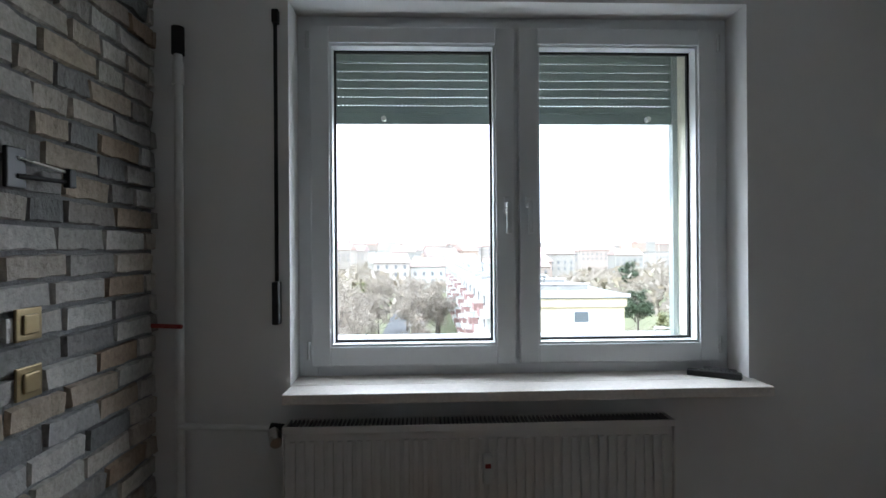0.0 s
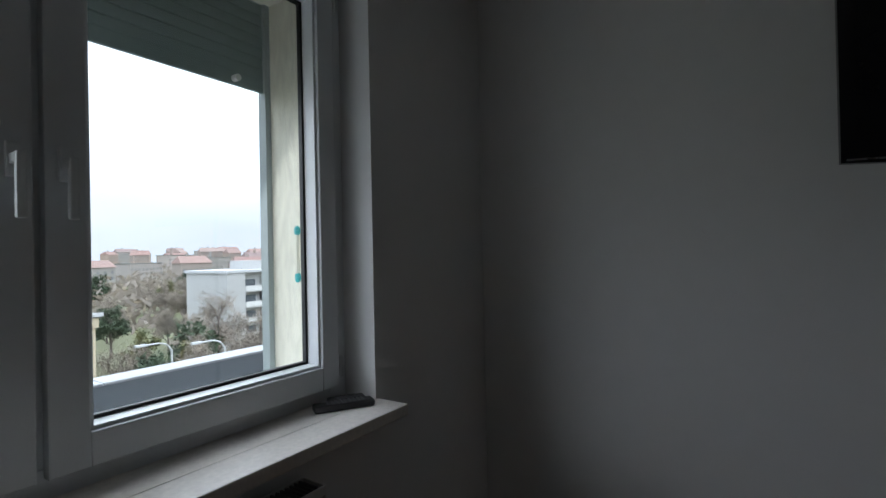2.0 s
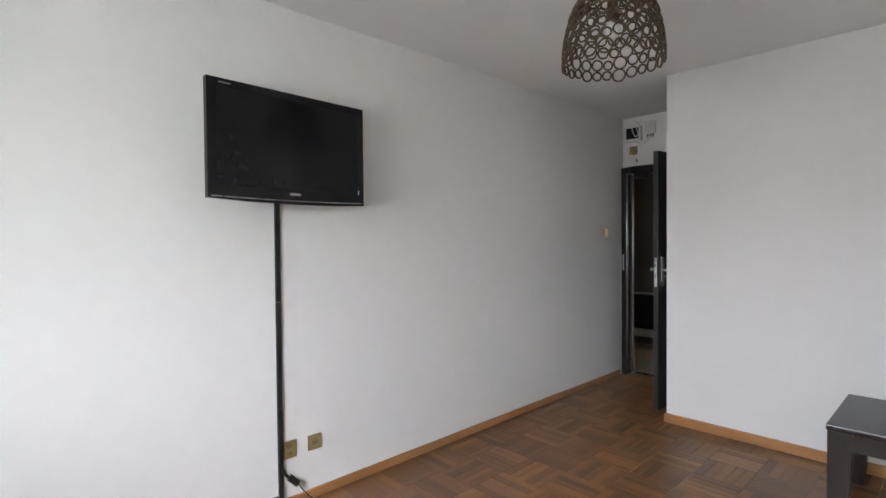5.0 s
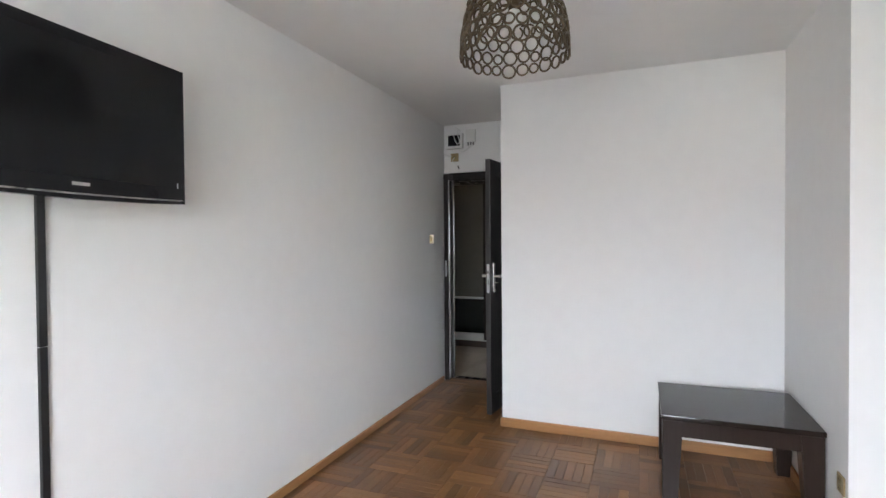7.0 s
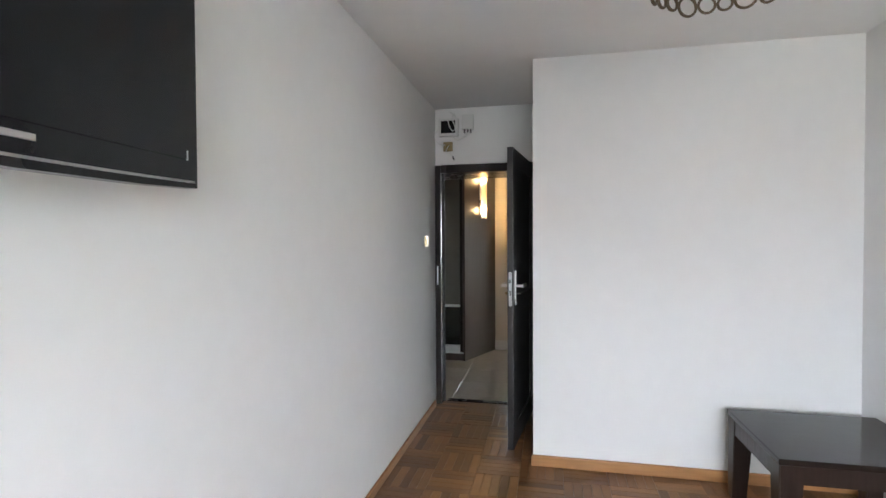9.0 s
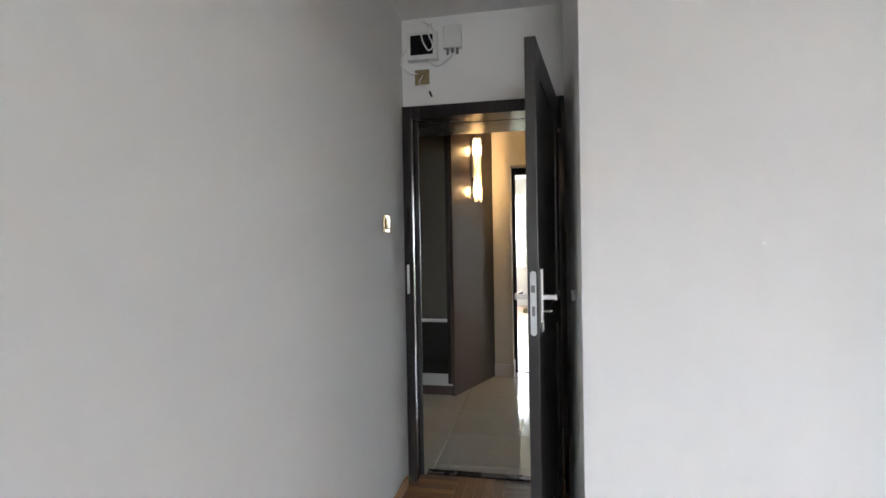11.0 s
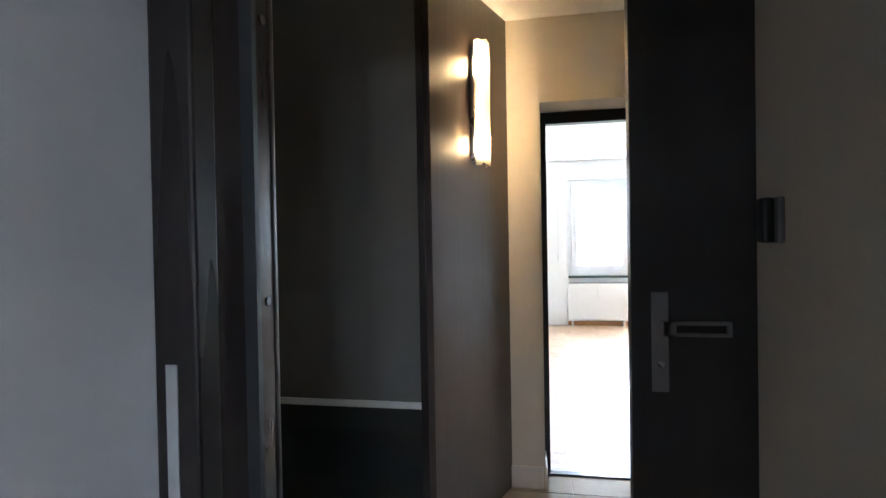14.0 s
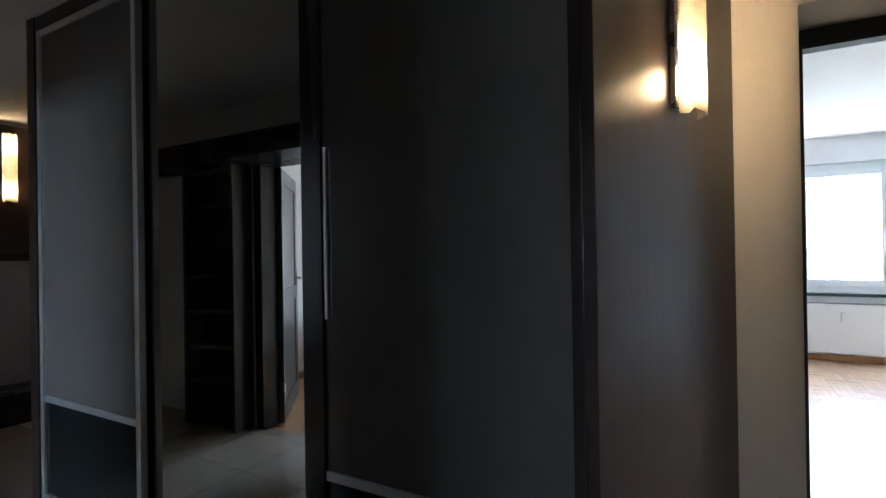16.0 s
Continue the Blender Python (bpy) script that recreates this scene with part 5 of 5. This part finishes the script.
for px, py in ((23.5, 42), (26.5, 39)):
    lm = thing("street_lamp", (px, py, G), "pale curved street lamp beside the road", "street lamp", "street lamps")
    bar("pole", (0, 0, 0), (0, 0, 11), 0.13, M_ZINCL, lm, "", 0.08)
    tube("arm", [(0, 0, 10.9), (-0.5, 0, 11.5), (-2.2, 0, 11.7)], 0.07, M_ZINCL, lm)
    slab("head", (-3.0, -0.15, 11.6), (-2.1, 0.15, 11.8), M_ZINCL, lm, "", 0.03)


# trees: tapered trunk, forking limbs, crown of many thin clumps
def tree_proto(seed, h, leafm, dens, size, conifer=False):
    rg = random.Random(seed)
    t = thing("tree", (0, 0, 0), "tall bare tree with grey-brown twigs" if leafm is M_TWIG else "tree with thin green spring foliage", "tree", "trees below the flats")
    bm = bmesh.new()
    rod(bm, (0, 0, 0), (0.1, 0.05, h * 0.5), 0.028 * h, 0.016 * h, 8)
    tips = []

    def limb(p, d, ln, r, lev):
        q = p + d * ln
        rod(bm, p, q, r, r * 0.55, 5)
        if lev >= 2:
            tips.append((p, q))
            return
        for _ in range(3):
            nd = (d + Vector((rg.uniform(-0.8, 0.8), rg.uniform(-0.8, 0.8), rg.uniform(-0.25, 0.7)))).normalized()
            limb(p.lerp(q, rg.uniform(0.5, 1)), nd, ln * rg.uniform(0.55, 0.8), r * 0.5, lev + 1)

    for k in range(7):
        a_ = k * 2.4 + rg.uniform(-0.4, 0.4)
        z0 = h * (0.22 + 0.04 * k)
        limb(Vector((0.03, 0.02, z0)), Vector((math.cos(a_), math.sin(a_), rg.uniform(0.5, 1.6))).normalized(), h * rg.uniform(0.18, 0.26), 0.009 * h, 0)
    limb(Vector((0.1, 0.05, h * 0.48)), Vector((0, 0, 1)), h * 0.26, 0.014 * h, 0)
    part("trunk", bm, M_BARK, t, "grey branching trunk")
    bm = bmesh.new()
    for p, q in tips:
        for _ in range(dens):
            c = p.lerp(q, rg.uniform(0.1, 1.4)) + Vector((rg.gauss(0, 1), rg.gauss(0, 1), rg.gauss(0, 1))) * h * 0.035
            u = Vector((rg.gauss(0, 1), rg.gauss(0, 1), rg.gauss(0.4, 1))).normalized()
            w = u.cross(Vector((rg.gauss(0, 1), rg.gauss(0, 1), rg.gauss(0, 1)))).normalized()
            if leafm is M_TWIG:
                a_, b_ = u * size * rg.uniform(0.8, 2.0), w * size * 0.055
            else:
                a_, b_ = u * size * rg.uniform(0.4, 0.8), w * size * 0.3
            bm.faces.new([bm.verts.new(c + s_) for s_ in (-a_ - b_, -a_ + b_, a_ + b_ * 0.4, a_ - b_ * 0.4)])
    part("crown", bm, leafm, t, "thin uneven crown")
    return t


protos = [tree_proto(1, 11, M_TWIG, 26, 0.55), tree_proto(2, 13, M_TWIG, 26, 0.6), tree_proto(3, 9, M_TWIG, 24, 0.5), tree_proto(4, 10, M_LEAF, 22, 0.45), tree_proto(5, 12, M_PINE, 34, 0.55)]
places = []
while len(places) < 120:
    y = rt.uniform(32, 190)
    x = rt.uniform(-55, 3.5) * (0.4 + y / 190)
    if x > -10.5 and x < 1.5 and rt.random() < 0.75:
        continue
    places.append((x, y, rt.choice((0, 0, 1, 1, 2, 2, 2, 3))))
while len(places) < 215:
    y = rt.uniform(45, 200)
    x = y * rt.uniform(0.42, 1.5)
    if 50 < x < 92 and 64 < y < 96 or x < 24:
        continue
    places.append((x, y, rt.choice((0, 1, 2, 2, 3, 3, 4))))
places += [(24.5, 47, 4), (27, 52, 4), (30, 50, 2), (33, 56, 3), (36, 60, 4), (40, 66, 0), (46, 70, 1)]
first = set()
for x, y, k in places:
    s_ = rt.uniform(0.75, 1.15)
    m = pose(x, y, G, 0, 0, rt.uniform(0, 360))
    if k not in first:
        first.add(k)
        protos[k].matrix_world = m
    else:
        protos[k].scale = (s_, s_, s_)
        copy_thing(protos[k], m)
        protos[k].scale = (1, 1, 1)
# far woods between the houses
bm = bmesh.new()
for _ in range(26000):
    y = rt.uniform(130, 700)
    x = y * rt.uniform(-0.5, 1.6)
    if 3 < x < 26 and y < 175:
        continue
    c = Vector((x, y, G + rt.uniform(0, 11 + max(0, y - 250) * 0.02) * (0.6 + 0.4 * math.sin(x * 0.07) * math.cos(y * 0.05))))
    a_ = Vector((rt.uniform(-1, 1), rt.uniform(-0.4, 0.4), rt.uniform(-0.3, 1))).normalized() * rt.uniform(0.8, 2.2)
    b_ = a_.cross(Vector((0.2, 1, 0.1))).normalized() * rt.uniform(0.3, 0.8)
    bm.faces.new([bm.verts.new(c + q) for q in (-a_ - b_, -a_ + b_, a_ + b_ * 0.5, a_ - b_ * 0.5)])
tagged(new("far_woods", mesh_of("far_woods", bm, M_TWIG)), "bare grey-brown woods between the distant houses", "woods", kind="stuff")


def parked_car(color):
    c = thing("parked_car", (0, 0, 0), "small parked car beside the flats", "car", "cars along the street")
    bm = bmesh.new()
    pr = [(-2.1, 0.35), (2.1, 0.35), (2.1, 0.8), (1.2, 0.92), (0.7, 1.42), (-1.0, 1.45), (-1.7, 0.95), (-2.1, 0.9)]
    l_, r_ = [bm.verts.new((-0.85, x, z)) for x, z in pr], [bm.verts.new((0.85, x, z)) for x, z in pr]
    bm.faces.new(l_[::-1]), bm.faces.new(r_)
    for i in range(8):
        j = (i + 1) % 8
        bm.faces.new((l_[i], l_[j], r_[j], r_[i]))
    part("body", bm, mat("car_paint", color, 0.3), c)
    slab("window_band", (-0.87, -0.95, 0.98), (0.87, 0.6, 1.32), M_PANE, c)
    for y in (-1.3, 1.3):
        for x in (-0.85, 0.72):
            bar("wheel", (x, y, 0.32), (x + 0.14, y, 0.32), 0.32, M_GASKET, c)
    return c


cars = [parked_car((0.02, 0.02, 0.025)), parked_car((0.25, 0.25, 0.26)), parked_car((0.16, 0.03, 0.03))]
for i, c in enumerate(cars):
    c.matrix_world = pose(-1.2, 62 + i * 5.6, G)
for i in range(12):
    copy_thing(cars[i % 3], pose(-1.2 + (i % 2) * 0.3, 79 + i * 5.8, G))

# ---- floor pieces ----
def quad_piece(name, sx, sy, sz, material, bev=0.0012):
    bm = bmesh.new()
    lo = [bm.verts.new((x, y, -sz)) for x, y in ((-sx, -sy), (sx, -sy), (sx, sy), (-sx, sy))]
    hi = [bm.verts.new((x, y, -bev)) for x, y in ((-sx, -sy), (sx, -sy), (sx, sy), (-sx, sy))]
    tp = [bm.verts.new((x * (1 - bev / sx), y * (1 - bev / sy), 0)) for x, y in ((-sx, -sy), (sx, -sy), (sx, sy), (-sx, sy))]
    bm.faces.new(tp)
    for i in range(4):
        j = (i + 1) % 4
        bm.faces.new((lo[i], lo[j], hi[j], hi[i])), bm.faces.new((hi[i], hi[j], tp[j], tp[i]))
    return mesh_of(name, bm, material)


BL, NS = 0.26, 5
slx = quad_piece("parquet_slat", BL / 2 - 0.0006, BL / NS / 2 - 0.0006, 0.01, M_PARQ)
sly = quad_piece("parquet_slat", BL / NS / 2 - 0.0006, BL / 2 - 0.0006, 0.01, M_PARQ)
rp = random.Random(9)
rest = []
count = 0
for i in range(12):
    for j in range(22):
        cx, cy = XE - 0.01 - (i + 0.5) * BL, -5.345 + (j + 0.5) * BL
        if cx < XW + 0.0 or cy > YN - 0.06:
            continue
        if cy < YJ + 0.0 and cx < XJ - 0.1:
            continue
        near = cx > 0.42 and cy < -2.15
        for k in range(NS):
            off = (k + 0.5) * BL / NS - BL / 2
            along = (i + j) % 2 == 0
            p = (cx, cy + off, rp.uniform(-0.0006, 0.0006)) if along else (cx + off, cy, rp.uniform(-0.0006, 0.0006))
            if near and count < 300:
                count += 1
                ob = new("parquet_slat", slx if along else sly)
                ob.parent = floor_bed
                ob.location = p
            else:
                rest.append((p, along))


def joined(name, pieces, hx, hy, material, parent, label):
    vs, fs = [], []
    for (x, y, z), along in pieces:
        a_, b_ = (hx, hy) if along else (hy, hx)
        n0 = len(vs)
        vs += [(x - a_, y - b_, z - 0.01), (x + a_, y - b_, z - 0.01), (x + a_, y + b_, z - 0.01), (x - a_, y + b_, z - 0.01), (x - a_, y - b_, z), (x + a_, y - b_, z), (x + a_, y + b_, z), (x - a_, y + b_, z)]
        fs += [(n0 + 4, n0 + 5, n0 + 6, n0 + 7), (n0, n0 + 1, n0 + 5, n0 + 4), (n0 + 1, n0 + 2, n0 + 6, n0 + 5), (n0 + 2, n0 + 3, n0 + 7, n0 + 6), (n0 + 3, n0, n0 + 4, n0 + 7)]
    me = bpy.data.meshes.new(name)
    me.from_pydata(vs, [], fs)
    me.materials.append(material)
    ob = new(name, me)
    ob.parent = parent
    return tagged(ob, label, kind="stuff")


joined("parquet_slats", rest, BL / 2 - 0.0006, BL / NS / 2 - 0.0006, M_PARQ, floor_bed, "brown oak parquet slats")
lr = []
for i in range(18):
    for j in range(20):
        cx, cy = LX0 + (i + 0.5) * BL, -7.69 - (j + 0.5) * BL
        if cx > LX1 or cy < YF + 0.02:
            continue
        for k in range(NS):
            off = (k + 0.5) * BL / NS - BL / 2
            al = (i + j) % 2 == 0
            lr.append(((cx, cy + off, rp.uniform(-0.0006, 0.0006)) if al else (cx + off, cy, rp.uniform(-0.0006, 0.0006)), al))
joined("parquet_slats", lr, BL / 2 - 0.0006, BL / NS / 2 - 0.0006, M_PARQL, floor_living, "light oak parquet slats")
TP = 0.488
tile = quad_piece("tile", TP / 2 - 0.0015, TP / 2 - 0.0015, 0.008, M_TILE, 0.001)
for i in range(-3, 12):
    for j in range(5):
        cx, cy = 1.905 + (i + 0.5) * TP, -7.44 + (j + 0.5) * TP
        if cx < 0.55 or cx > 6.9:
            continue
        ob = new("tile", tile)
        ob.parent = floor_hall
        if j < 4:
            ob.location = (cx, cy, 0)
        else:                                # cut row at the thresholds
            ob.matrix_basis = pose(cx, -5.4235, 0) @ Matrix.Diagonal((1, 0.255, 1, 1))
for i in (-3, -2, -1):
    ob = new("tile", tile)
    ob.parent = floor_hall
    ob.matrix_basis = pose(1.905 + (i + 0.5) * TP, -7.545, 0) @ Matrix.Diagonal((1, 0.41, 1, 1))
